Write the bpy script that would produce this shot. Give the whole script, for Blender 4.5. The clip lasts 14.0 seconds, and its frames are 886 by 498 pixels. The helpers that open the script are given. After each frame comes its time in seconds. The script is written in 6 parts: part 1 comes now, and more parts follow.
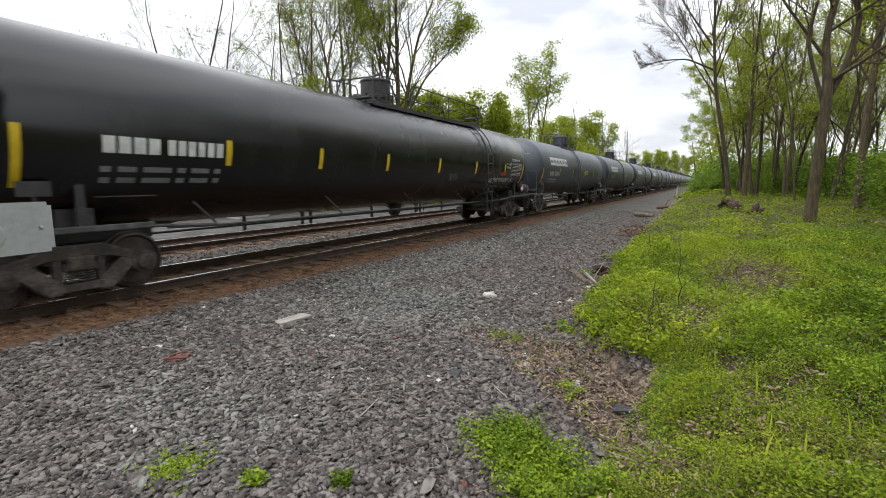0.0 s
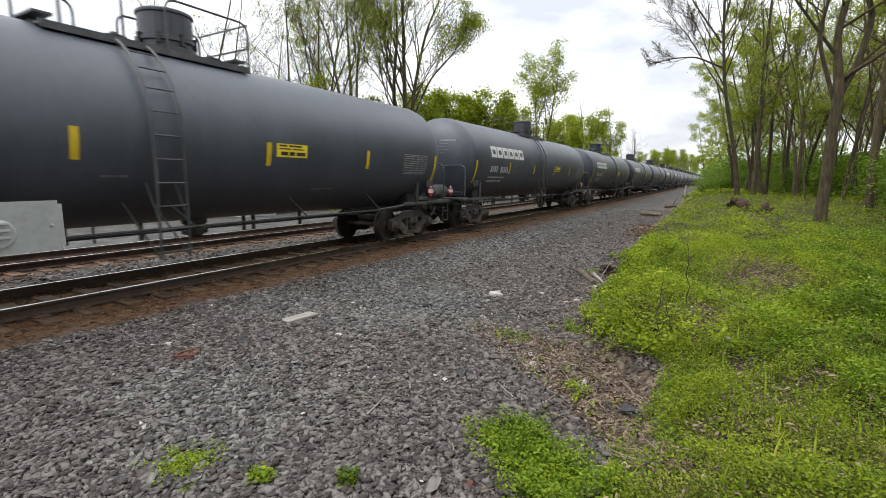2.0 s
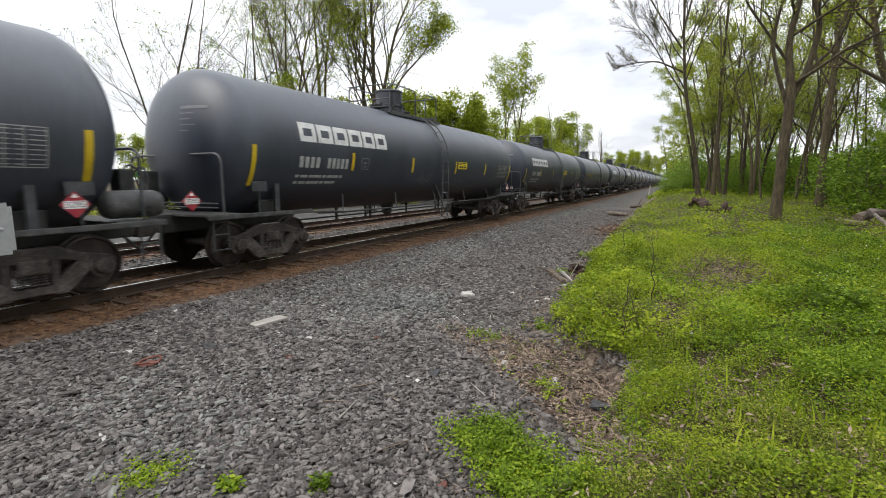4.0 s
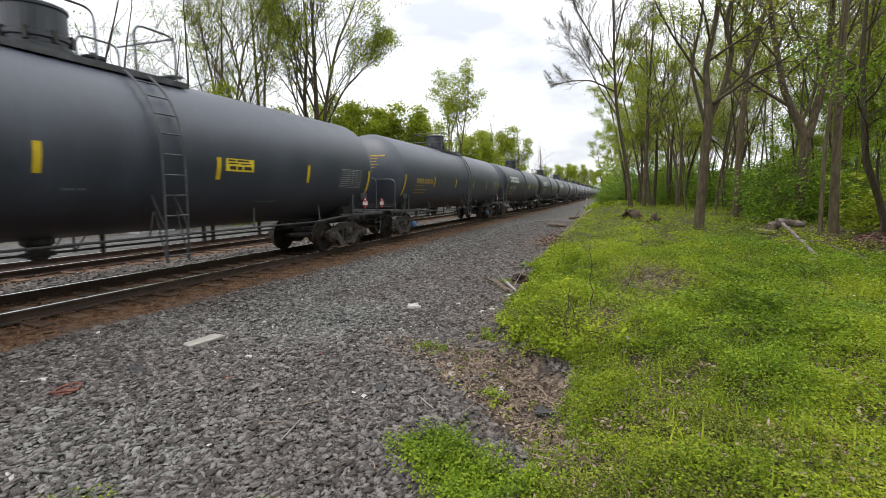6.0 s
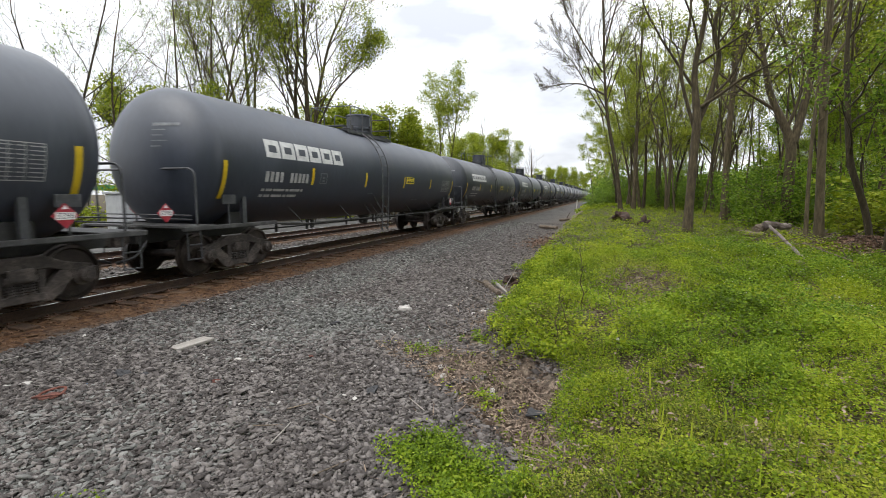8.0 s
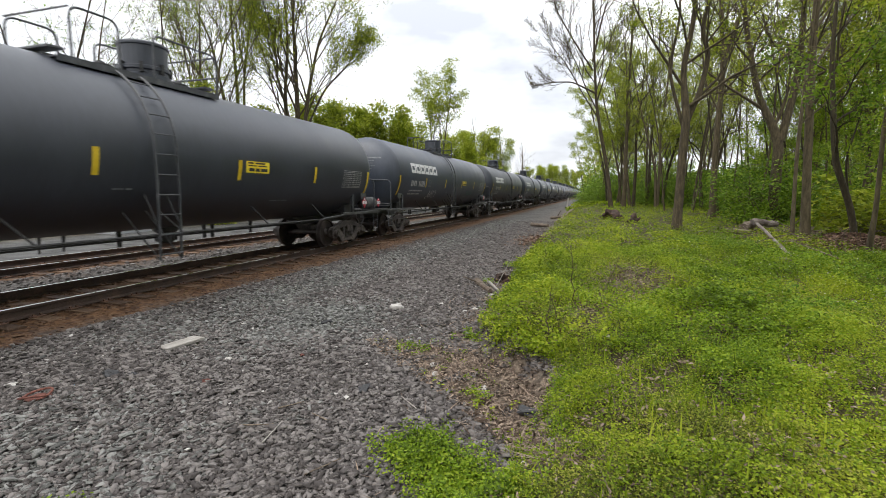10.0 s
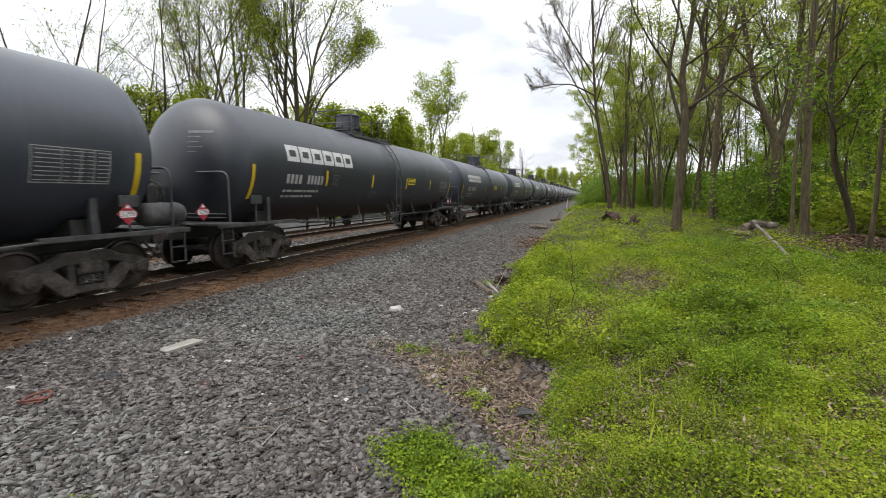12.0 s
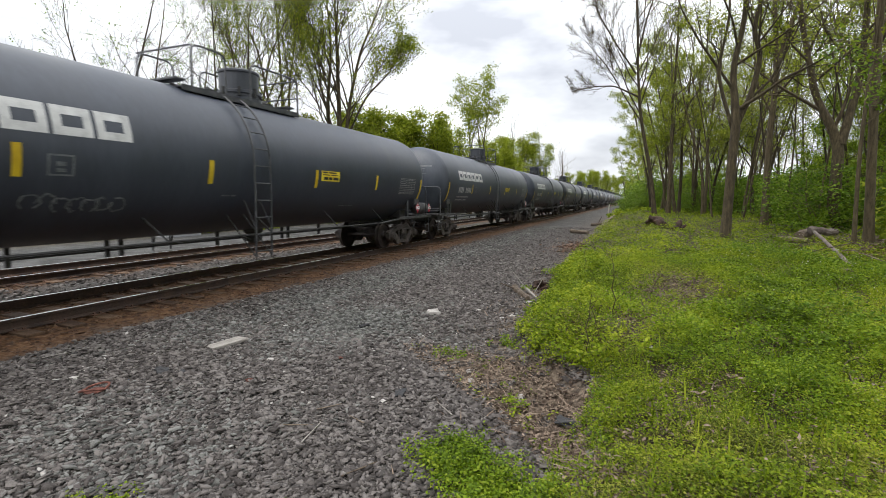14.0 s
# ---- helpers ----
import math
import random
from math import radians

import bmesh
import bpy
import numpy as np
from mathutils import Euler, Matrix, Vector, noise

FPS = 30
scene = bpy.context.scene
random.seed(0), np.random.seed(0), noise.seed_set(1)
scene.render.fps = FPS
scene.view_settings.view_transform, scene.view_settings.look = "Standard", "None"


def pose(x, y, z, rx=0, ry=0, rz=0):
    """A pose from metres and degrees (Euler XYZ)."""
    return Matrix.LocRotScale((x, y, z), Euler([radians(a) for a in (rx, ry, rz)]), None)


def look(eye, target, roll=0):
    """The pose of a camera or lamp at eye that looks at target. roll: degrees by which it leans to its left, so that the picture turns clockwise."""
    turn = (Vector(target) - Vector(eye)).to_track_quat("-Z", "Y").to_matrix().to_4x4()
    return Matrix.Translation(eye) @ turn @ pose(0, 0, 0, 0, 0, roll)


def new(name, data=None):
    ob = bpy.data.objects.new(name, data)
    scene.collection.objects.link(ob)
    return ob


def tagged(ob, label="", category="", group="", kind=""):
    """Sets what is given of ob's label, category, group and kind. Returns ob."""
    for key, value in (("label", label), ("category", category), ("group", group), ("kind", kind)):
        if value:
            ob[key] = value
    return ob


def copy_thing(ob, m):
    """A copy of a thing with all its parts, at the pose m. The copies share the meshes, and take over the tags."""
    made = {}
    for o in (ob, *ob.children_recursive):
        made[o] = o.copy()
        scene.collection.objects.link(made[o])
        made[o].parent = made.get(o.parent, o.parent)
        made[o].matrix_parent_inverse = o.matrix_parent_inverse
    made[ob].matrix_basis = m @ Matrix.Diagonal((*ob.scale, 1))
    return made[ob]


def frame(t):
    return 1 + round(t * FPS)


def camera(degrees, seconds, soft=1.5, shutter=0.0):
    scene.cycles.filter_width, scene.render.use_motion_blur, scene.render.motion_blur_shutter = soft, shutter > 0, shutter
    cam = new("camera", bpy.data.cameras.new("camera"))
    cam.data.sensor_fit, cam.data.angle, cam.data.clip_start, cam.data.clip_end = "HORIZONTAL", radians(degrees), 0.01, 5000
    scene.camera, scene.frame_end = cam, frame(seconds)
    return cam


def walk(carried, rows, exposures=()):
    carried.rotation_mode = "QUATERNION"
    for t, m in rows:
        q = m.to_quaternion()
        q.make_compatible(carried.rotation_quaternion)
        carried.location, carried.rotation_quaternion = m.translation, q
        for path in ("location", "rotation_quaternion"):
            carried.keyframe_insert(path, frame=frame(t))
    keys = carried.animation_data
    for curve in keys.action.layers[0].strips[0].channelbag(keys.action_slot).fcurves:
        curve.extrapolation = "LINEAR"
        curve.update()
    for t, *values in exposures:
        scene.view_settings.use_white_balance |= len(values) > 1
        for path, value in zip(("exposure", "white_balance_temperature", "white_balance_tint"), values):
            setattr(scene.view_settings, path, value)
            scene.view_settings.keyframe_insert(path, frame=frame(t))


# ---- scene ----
EYE = Vector((0.0, 0.0, 1.74))
cam = camera(86.7, 14.0, soft=0.85, shutter=0.12)
# seconds, yaw to the left of the track's line, pitch, roll
PATH = [(0, 29.20, -8.20, 0.00), (0.5, 29.01, -8.31, 0.05), (1, 28.99, -8.33, -0.03), (1.5, 29.40, -8.33, 0.03),
        (2, 29.98, -8.33, 0.01), (2.2, 30.19, -8.35, 0.03), (4.3, 24.89, -7.99, -0.05), (4.5, 23.73, -7.77, -0.03),
        (5, 21.80, -7.33, 0.00), (5.5, 20.58, -6.99, 0.01), (6, 19.77, -6.77, 0.01), (6.5, 19.25, -6.59, 0.03),
        (7, 18.92, -6.54, 0.00), (7.5, 18.78, -6.51, 0.09), (10, 17.65, -6.77, 0.14), (10.5, 16.79, -6.78, -0.11),
        (11, 16.37, -6.73, -0.10), (11.5, 16.71, -6.63, -0.09), (12, 17.61, -6.51, 0.04), (12.5, 18.91, -6.35, 0.08),
        (13, 20.32, -6.13, 0.14), (13.5, 21.65, -5.98, 0.17), (14, 22.24, -6.06, 0.20)]

def aim(yaw, pitch, roll):
    a, b = radians(yaw), radians(pitch)
    way = Vector((-math.sin(a) * math.cos(b), math.cos(a) * math.cos(b), math.sin(b)))
    return look(EYE, EYE + way, roll)


walk(cam, [(t, aim(y, p, r)) for t, y, p, r in PATH], [(0.0, 0.56), (4.5, 0.59), (13.2, 0.6), (14.0, 0.44)])

# ---- world and light: bright overcast ----
SUN_EL, SUN_AZ = radians(62), radians(200)
world = bpy.data.worlds.new("overcast_sky")
scene.world = world
world.use_nodes = True
wn, wl = world.node_tree.nodes, world.node_tree.links
wn.clear()
w_out, w_bg = wn.new("ShaderNodeOutputWorld"), wn.new("ShaderNodeBackground")
w_sky = wn.new("ShaderNodeTexSky")
w_sky.sky_type, w_sky.sun_disc = "NISHITA", False
w_sky.sun_elevation, w_sky.sun_rotation = SUN_EL, SUN_AZ
w_sky.air_density, w_sky.dust_density = 1.0, 4.0
w_co, w_map = wn.new("ShaderNodeTexCoord"), wn.new("ShaderNodeMapping")
w_map.inputs["Scale"].default_value = (1.0, 1.0, 2.6)
w_map.inputs["Location"].default_value = (0.35, 0.1, 0.2)
w_noise, w_ramp = wn.new("ShaderNodeTexNoise"), wn.new("ShaderNodeValToRGB")
w_noise.inputs["Scale"].default_value, w_noise.inputs["Detail"].default_value = 2.6, 5.0
w_noise.inputs["Roughness"].default_value = 0.5
w_ramp.color_ramp.elements[0].position, w_ramp.color_ramp.elements[0].color = 0.33, (4.9, 5.1, 5.6, 1)
w_ramp.color_ramp.elements[1].position, w_ramp.color_ramp.elements[1].color = 0.56, (10.2, 10.4, 10.6, 1)
w_mix = wn.new("ShaderNodeMix")
w_mix.data_type = "RGBA"
w_mix.inputs[0].default_value = 0.9
wl.new(w_co.outputs["Generated"], w_map.inputs["Vector"])
wl.new(w_map.outputs[0], w_noise.inputs["Vector"])
wl.new(w_noise.outputs["Fac"], w_ramp.inputs[0])
wl.new(w_sky.outputs[0], w_mix.inputs[6])
wl.new(w_ramp.outputs[0], w_mix.inputs[7])
# an overcast sky is brightest overhead
w_xyz, w_up, w_scale = wn.new("ShaderNodeSeparateXYZ"), wn.new("ShaderNodeMapRange"), wn.new("ShaderNodeVectorMath")
w_up.inputs["From Min"].default_value, w_up.inputs["From Max"].default_value = 0.0, 1.0
w_up.inputs["To Min"].default_value, w_up.inputs["To Max"].default_value = 0.78, 1.75
w_scale.operation = "SCALE"
wl.new(w_co.outputs["Generated"], w_xyz.inputs[0])
wl.new(w_xyz.outputs["Z"], w_up.inputs["Value"])
wl.new(w_mix.outputs[2], w_scale.inputs[0])
wl.new(w_up.outputs[0], w_scale.inputs["Scale"])
wl.new(w_scale.outputs[0], w_bg.inputs[0])
w_bg.inputs[1].default_value = 0.115
wl.new(w_bg.outputs[0], w_out.inputs[0])

sun = new("sun", bpy.data.lights.new("sun", "SUN"))
sun.data.energy, sun.data.angle, sun.data.color = 1.0, radians(40), (1.0, 0.96, 0.9)
sun.matrix_world = look((0, 0, 60), Vector((0, 0, 60)) - Vector((math.sin(SUN_AZ) * math.cos(SUN_EL), math.cos(SUN_AZ) * math.cos(SUN_EL), math.sin(SUN_EL))))


# ---- materials ----
def mat(name, cols, scale=8.0, rough=0.7, metal=0.0, bump=0.3, bump_scale=60.0, fine=0.35, stretch=(1, 1, 1), vary=0.0, island=0.0, spec=0.5, through_light=0.0, coords="Object"):
    """Procedural surface: colours blended by a coarse and a fine noise, relief, and a change from piece to piece."""
    m = bpy.data.materials.new(name)
    m.use_nodes = True
    n, l = m.node_tree.nodes, m.node_tree.links
    b = n["Principled BSDF"]
    co, mp = n.new("ShaderNodeTexCoord"), n.new("ShaderNodeMapping")
    mp.inputs["Scale"].default_value = stretch
    l.new(co.outputs[coords], mp.inputs["Vector"])
    big, small, mixer = n.new("ShaderNodeTexNoise"), n.new("ShaderNodeTexNoise"), n.new("ShaderNodeMix")
    big.inputs["Scale"].default_value, big.inputs["Detail"].default_value = scale, 4
    small.inputs["Scale"].default_value, small.inputs["Detail"].default_value = scale * 9, 3
    mixer.inputs[0].default_value = fine
    for t in (big, small):
        l.new(mp.outputs[0], t.inputs["Vector"])
    l.new(big.outputs["Fac"], mixer.inputs[2])
    l.new(small.outputs["Fac"], mixer.inputs[3])
    fac = mixer.outputs[0]
    if vary or island:
        pick = n.new("ShaderNodeObjectInfo").outputs["Random"] if vary else n.new("ShaderNodeNewGeometry").outputs["Random Per Island"]
        add = n.new("ShaderNodeMath")
        add.operation = "MULTIPLY_ADD"
        add.inputs[1].default_value = vary or island
        sub = n.new("ShaderNodeMath")
        sub.operation = "SUBTRACT"
        sub.inputs[1].default_value = (vary or island) / 2
        l.new(pick, add.inputs[0])
        l.new(fac, add.inputs[2])
        l.new(add.outputs[0], sub.inputs[0])
        fac = sub.outputs[0]
    ramp = n.new("ShaderNodeValToRGB")
    e = ramp.color_ramp.elements
    lo, hi = 0.33, 0.67
    e[0].position, e[0].color = lo, (*cols[0], 1)
    e[1].position, e[1].color = hi, (*cols[-1], 1)
    for i, c in enumerate(cols[1:-1]):
        k = e.new(lo + (hi - lo) * (i + 1) / (len(cols) - 1))
        k.color = (*c, 1)
    l.new(fac, ramp.inputs[0])
    l.new(ramp.outputs[0], b.inputs["Base Color"])
    rr = n.new("ShaderNodeMapRange")
    rr.inputs["To Min"].default_value, rr.inputs["To Max"].default_value = max(rough - 0.13, 0.05), min(rough + 0.13, 1.0)
    l.new(big.outputs["Fac"], rr.inputs["Value"])
    l.new(rr.outputs[0], b.inputs["Roughness"])
    b.inputs["Metallic"].default_value = metal
    b.inputs["Specular IOR Level"].default_value = spec
    if bump:
        bn, bu = n.new("ShaderNodeTexNoise"), n.new("ShaderNodeBump")
        bn.inputs["Scale"].default_value, bn.inputs["Detail"].default_value = bump_scale, 4
        bu.inputs["Strength"].default_value, bu.inputs["Distance"].default_value = bump, 0.02
        l.new(mp.outputs[0], bn.inputs["Vector"])
        l.new(bn.outputs["Fac"], bu.inputs["Height"])
        l.new(bu.outputs[0], b.inputs["Normal"])
    if through_light:
        tr, ms = n.new("ShaderNodeBsdfTranslucent"), n.new("ShaderNodeMixShader")
        l.new(ramp.outputs[0], tr.inputs["Color"])
        ms.inputs[0].default_value = through_light
        l.new(b.outputs[0], ms.inputs[1])
        l.new(tr.outputs[0], ms.inputs[2])
        l.new(ms.outputs[0], n["Material Output"].inputs["Surface"])
    return m


def tank_paint(name, cols, rough=0.46, spec=0.75):
    return mat(name, cols, scale=0.9, rough=rough, bump=0.04, bump_scale=3, fine=0.3, stretch=(1.0, 1.6, 0.5), spec=spec)


M_GREY = tank_paint("weathered_grey_tank_paint", [(0.015, 0.02, 0.032), (0.023, 0.03, 0.046), (0.035, 0.044, 0.064)])
M_BLUEGREY = tank_paint("blue_grey_tank_paint", [(0.024, 0.03, 0.045), (0.035, 0.043, 0.06), (0.05, 0.06, 0.08)])
M_DARKGREY = tank_paint("dark_grey_tank_paint", [(0.011, 0.014, 0.021), (0.017, 0.021, 0.031), (0.026, 0.031, 0.043)])
M_BLACK = tank_paint("glossy_black_tank_paint", [(0.004, 0.004, 0.0045), (0.007, 0.007, 0.008), (0.012, 0.012, 0.013)], 0.24, 0.42)
M_FITTING = mat("sooty_black_steel", [(0.01, 0.01, 0.011), (0.02, 0.02, 0.02), (0.04, 0.038, 0.036)], scale=6, rough=0.62, bump=0.2)
M_RAILING = mat("worn_grey_pipe", [(0.024, 0.026, 0.03), (0.045, 0.047, 0.052), (0.085, 0.086, 0.09)], scale=5, rough=0.45, bump=0.1)
M_SILL = mat("dusty_grey_steel_sill", [(0.02, 0.02, 0.021), (0.045, 0.044, 0.044), (0.1, 0.098, 0.096)], scale=5, rough=0.6, bump=0.15)
M_TRUCK = mat("brown_dusted_cast_steel", [(0.012, 0.01, 0.009), (0.04, 0.032, 0.028), (0.13, 0.108, 0.095)], scale=3.5, rough=0.8, bump=0.4, bump_scale=40)
M_WHEEL = mat("grimy_steel_wheel", [(0.014, 0.011, 0.01), (0.034, 0.026, 0.023), (0.08, 0.062, 0.054)], scale=4, rough=0.55, metal=0.4, bump=0.2)
M_WHITE = mat("faded_white_stencil_paint", [(0.42, 0.42, 0.42), (0.56, 0.56, 0.55), (0.66, 0.66, 0.65)], scale=6, rough=0.6, bump=0.05)
M_FADED = mat("faded_grey_white_stencil_paint", [(0.25, 0.25, 0.25), (0.35, 0.35, 0.35), (0.44, 0.44, 0.43)], scale=6, rough=0.6, bump=0.05)
M_YELLOW = mat("yellow_reflective_tape", [(0.46, 0.31, 0.006), (0.58, 0.4, 0.01), (0.66, 0.48, 0.03)], scale=4, rough=0.45, bump=0.05)
M_SIGNYEL = mat("yellow_sign_vinyl", [(0.68, 0.5, 0.02), (0.78, 0.6, 0.03), (0.82, 0.64, 0.05)], scale=4, rough=0.45, bump=0.03)
M_YELLOW_FADED = mat("faded_yellow_stencil_paint", [(0.26, 0.17, 0.02), (0.38, 0.255, 0.03), (0.46, 0.32, 0.05)], scale=9, rough=0.6, bump=0.05)
M_RED = mat("red_placard", [(0.24, 0.012, 0.025), (0.32, 0.02, 0.035), (0.38, 0.04, 0.055)], scale=9, rough=0.45, bump=0.03)
M_PLACARD_WHITE = mat("white_placard_field", [(0.62, 0.6, 0.6), (0.72, 0.7, 0.7), (0.78, 0.77, 0.76)], scale=9, rough=0.5, bump=0.03)
M_BLUECAP = mat("blue_bearing_cap_paint", [(0.05, 0.12, 0.3), (0.08, 0.18, 0.4), (0.1, 0.22, 0.45)], scale=9, rough=0.5, bump=0.1)
M_RAILTOP = mat("polished_rail_head", [(0.45, 0.44, 0.43), (0.55, 0.54, 0.53), (0.62, 0.61, 0.6)], scale=3, rough=0.28, metal=0.9, bump=0.03)
M_RAIL = mat("rusty_rail_steel", [(0.02, 0.012, 0.009), (0.04, 0.023, 0.015), (0.07, 0.04, 0.026)], scale=4, rough=0.85, bump=0.3)
M_TIE = mat("rust_stained_timber_tie", [(0.045, 0.023, 0.012), (0.09, 0.05, 0.025), (0.14, 0.083, 0.046)], scale=3, rough=0.9, bump=0.5, bump_scale=25, stretch=(0.5, 5, 5), vary=0.25)
M_PLATE = mat("rusty_tie_plate", [(0.05, 0.025, 0.016), (0.09, 0.046, 0.028), (0.14, 0.075, 0.045)], scale=7, rough=0.9, bump=0.3)
M_STONE = mat("crushed_trap_rock", [(0.05, 0.043, 0.04), (0.086, 0.075, 0.07), (0.115, 0.102, 0.095), (0.175, 0.158, 0.148)], scale=14, rough=0.84, bump=0.22, bump_scale=120, fine=0.5, island=0.52, spec=0.35)
M_STONE_FRESH = mat("fresh_grey_green_trap_rock", [(0.066, 0.065, 0.06), (0.108, 0.107, 0.099), (0.145, 0.144, 0.134), (0.21, 0.208, 0.195)], scale=14, rough=0.84, bump=0.22, bump_scale=120, fine=0.5, island=0.52, spec=0.35)
M_RUSTSTONE = mat("rust_stained_ballast", [(0.045, 0.02, 0.009), (0.092, 0.046, 0.021), (0.145, 0.08, 0.042)], scale=14, rough=0.9, bump=0.4, bump_scale=70, fine=0.5, island=0.4)
M_BARK = mat("grey_brown_bark", [(0.03, 0.022, 0.01), (0.07, 0.053, 0.027), (0.125, 0.098, 0.056)], scale=5, rough=0.92, bump=0.9, bump_scale=14, stretch=(3, 3, 0.7), vary=0.25)
M_LEAF = mat("fresh_spring_leaf", [(0.145, 0.195, 0.011), (0.245, 0.305, 0.017), (0.37, 0.415, 0.038)], scale=0.6, rough=0.55, bump=0, island=0.6, through_light=0.5, spec=0.25)
M_LEAFDARK = mat("understory_leaf", [(0.075, 0.145, 0.01), (0.14, 0.235, 0.016), (0.22, 0.32, 0.03)], scale=0.6, rough=0.55, bump=0, island=0.6, through_light=0.5, spec=0.25)
M_LEAFFRESH = mat("fresh_understory_leaf", [(0.12, 0.2, 0.011), (0.22, 0.32, 0.018), (0.33, 0.42, 0.036)], scale=0.6, rough=0.55, bump=0, island=0.6, through_light=0.5, spec=0.25)
M_WEED = mat("low_weed_leaf", [(0.068, 0.105, 0.007), (0.15, 0.22, 0.01), (0.23, 0.31, 0.014), (0.36, 0.41, 0.033)], scale=0.9, rough=0.6, bump=0, island=0.3, through_light=0.45, spec=0.2, fine=0.25)
M_WEED_LUSH = mat("lush_weed_leaf", [(0.057, 0.095, 0.006), (0.125, 0.205, 0.009), (0.19, 0.29, 0.013), (0.3, 0.38, 0.028)], scale=0.9, rough=0.55, bump=0, island=0.35, through_light=0.45, spec=0.25, fine=0.25)
M_WEED_OLD = mat("olive_weed_leaf", [(0.065, 0.08, 0.012), (0.15, 0.19, 0.02), (0.23, 0.265, 0.03), (0.34, 0.35, 0.06)], scale=0.9, rough=0.65, bump=0, island=0.5, through_light=0.4, spec=0.2, fine=0.25)
M_DRY = mat("dead_leaf_litter", [(0.06, 0.038, 0.025), (0.135, 0.094, 0.066), (0.27, 0.205, 0.155)], scale=5, rough=0.9, bump=0, island=0.5)
M_BRUSH = mat("russet_brush_litter", [(0.07, 0.038, 0.024), (0.15, 0.085, 0.056), (0.27, 0.17, 0.12)], scale=4, rough=0.9, bump=0, island=0.5, vary=0.0)
M_BIRCH = mat("peeling_birch_bark", [(0.06, 0.042, 0.033), (0.16, 0.13, 0.112), (0.25, 0.22, 0.2)], scale=3, rough=0.9, bump=0.4, bump_scale=20)
M_WOOD = mat("weathered_dead_wood", [(0.06, 0.043, 0.03), (0.125, 0.095, 0.068), (0.22, 0.175, 0.135)], scale=4, rough=0.9, bump=0.6, bump_scale=20, stretch=(1, 4, 4), vary=0.2)
M_RUSTWOOD = mat("rotten_red_brown_wood", [(0.012, 0.008, 0.006), (0.045, 0.025, 0.018), (0.11, 0.062, 0.045)], scale=7, rough=0.9, bump=0.9, bump_scale=12)
M_PALE = mat("pale_weathered_timber", [(0.19, 0.175, 0.155), (0.26, 0.24, 0.215), (0.34, 0.32, 0.29)], scale=4, rough=0.85, bump=0.5, bump_scale=22, stretch=(5, 1, 5))
M_PALESTONE = mat("pale_rubble_stone", [(0.27, 0.25, 0.23), (0.38, 0.36, 0.335), (0.5, 0.48, 0.45)], scale=9, rough=0.85, bump=0.5, bump_scale=30)
M_ALU = mat("dull_galvanised_plate", [(0.3, 0.31, 0.32), (0.37, 0.38, 0.39), (0.43, 0.44, 0.45)], scale=3, rough=0.55, metal=0.35, bump=0.05, bump_scale=10)
M_RUST = mat("rusted_scrap_steel", [(0.06, 0.022, 0.016), (0.12, 0.042, 0.03), (0.24, 0.1, 0.075)], scale=9, rough=0.9, bump=0.5)
M_BLUE = mat("bright_blue_plastic", [(0.03, 0.2, 0.5), (0.05, 0.27, 0.6), (0.08, 0.33, 0.65)], scale=9, rough=0.4, bump=0)
M_TARP = mat("black_scrap_rubber", [(0.015, 0.015, 0.017), (0.028, 0.028, 0.03), (0.045, 0.045, 0.047)], scale=9, rough=0.7, bump=0.3)
M_GREEN_SPRAY = mat("green_spray_paint", [(0.01, 0.07, 0.05), (0.015, 0.1, 0.075), (0.02, 0.13, 0.1)], scale=5, rough=0.5, bump=0)
M_GREY_SPRAY = mat("grey_chalk_spray_paint", [(0.09, 0.1, 0.11), (0.15, 0.16, 0.17), (0.22, 0.23, 0.24)], scale=5, rough=0.6, bump=0)


# ---- mesh helpers ----
def solid(name, verts, faces, material, parent=None, label="", smooth=False):
    me = bpy.data.meshes.new(name)
    me.from_pydata([tuple(v) for v in verts], [], [tuple(f) for f in faces])
    me.materials.append(material)
    if smooth:
        me.polygons.foreach_set("use_smooth", [True] * len(me.polygons))
    ob = new(name, me)
    if parent:
        ob.parent = parent
    if label:
        ob["label"] = label
    return ob


def part(name, bm, material, parent=None, label="", smooth=False):
    me = bpy.data.meshes.new(name)
    bm.to_mesh(me)
    bm.free()
    me.materials.append(material)
    if smooth:
        me.polygons.foreach_set("use_smooth", [True] * len(me.polygons))
    ob = new(name, me)
    if parent:
        ob.parent = parent
    if label:
        ob["label"] = label
    return ob


def empty(name, label, category, group="", kind=""):
    return tagged(new(name), label, category, group, kind)


def add_box(bm, c, s, rot=(0, 0, 0), bevel=0.0):
    m = pose(*c, *rot) @ Matrix.Diagonal((*s, 1))
    made = bmesh.ops.create_cube(bm, size=1.0, matrix=m)
    if bevel:
        edges = list({e for v in made["verts"] for e in v.link_edges})
        bmesh.ops.bevel(bm, geom=edges, offset=bevel, segments=2, affect="EDGES", profile=0.6)


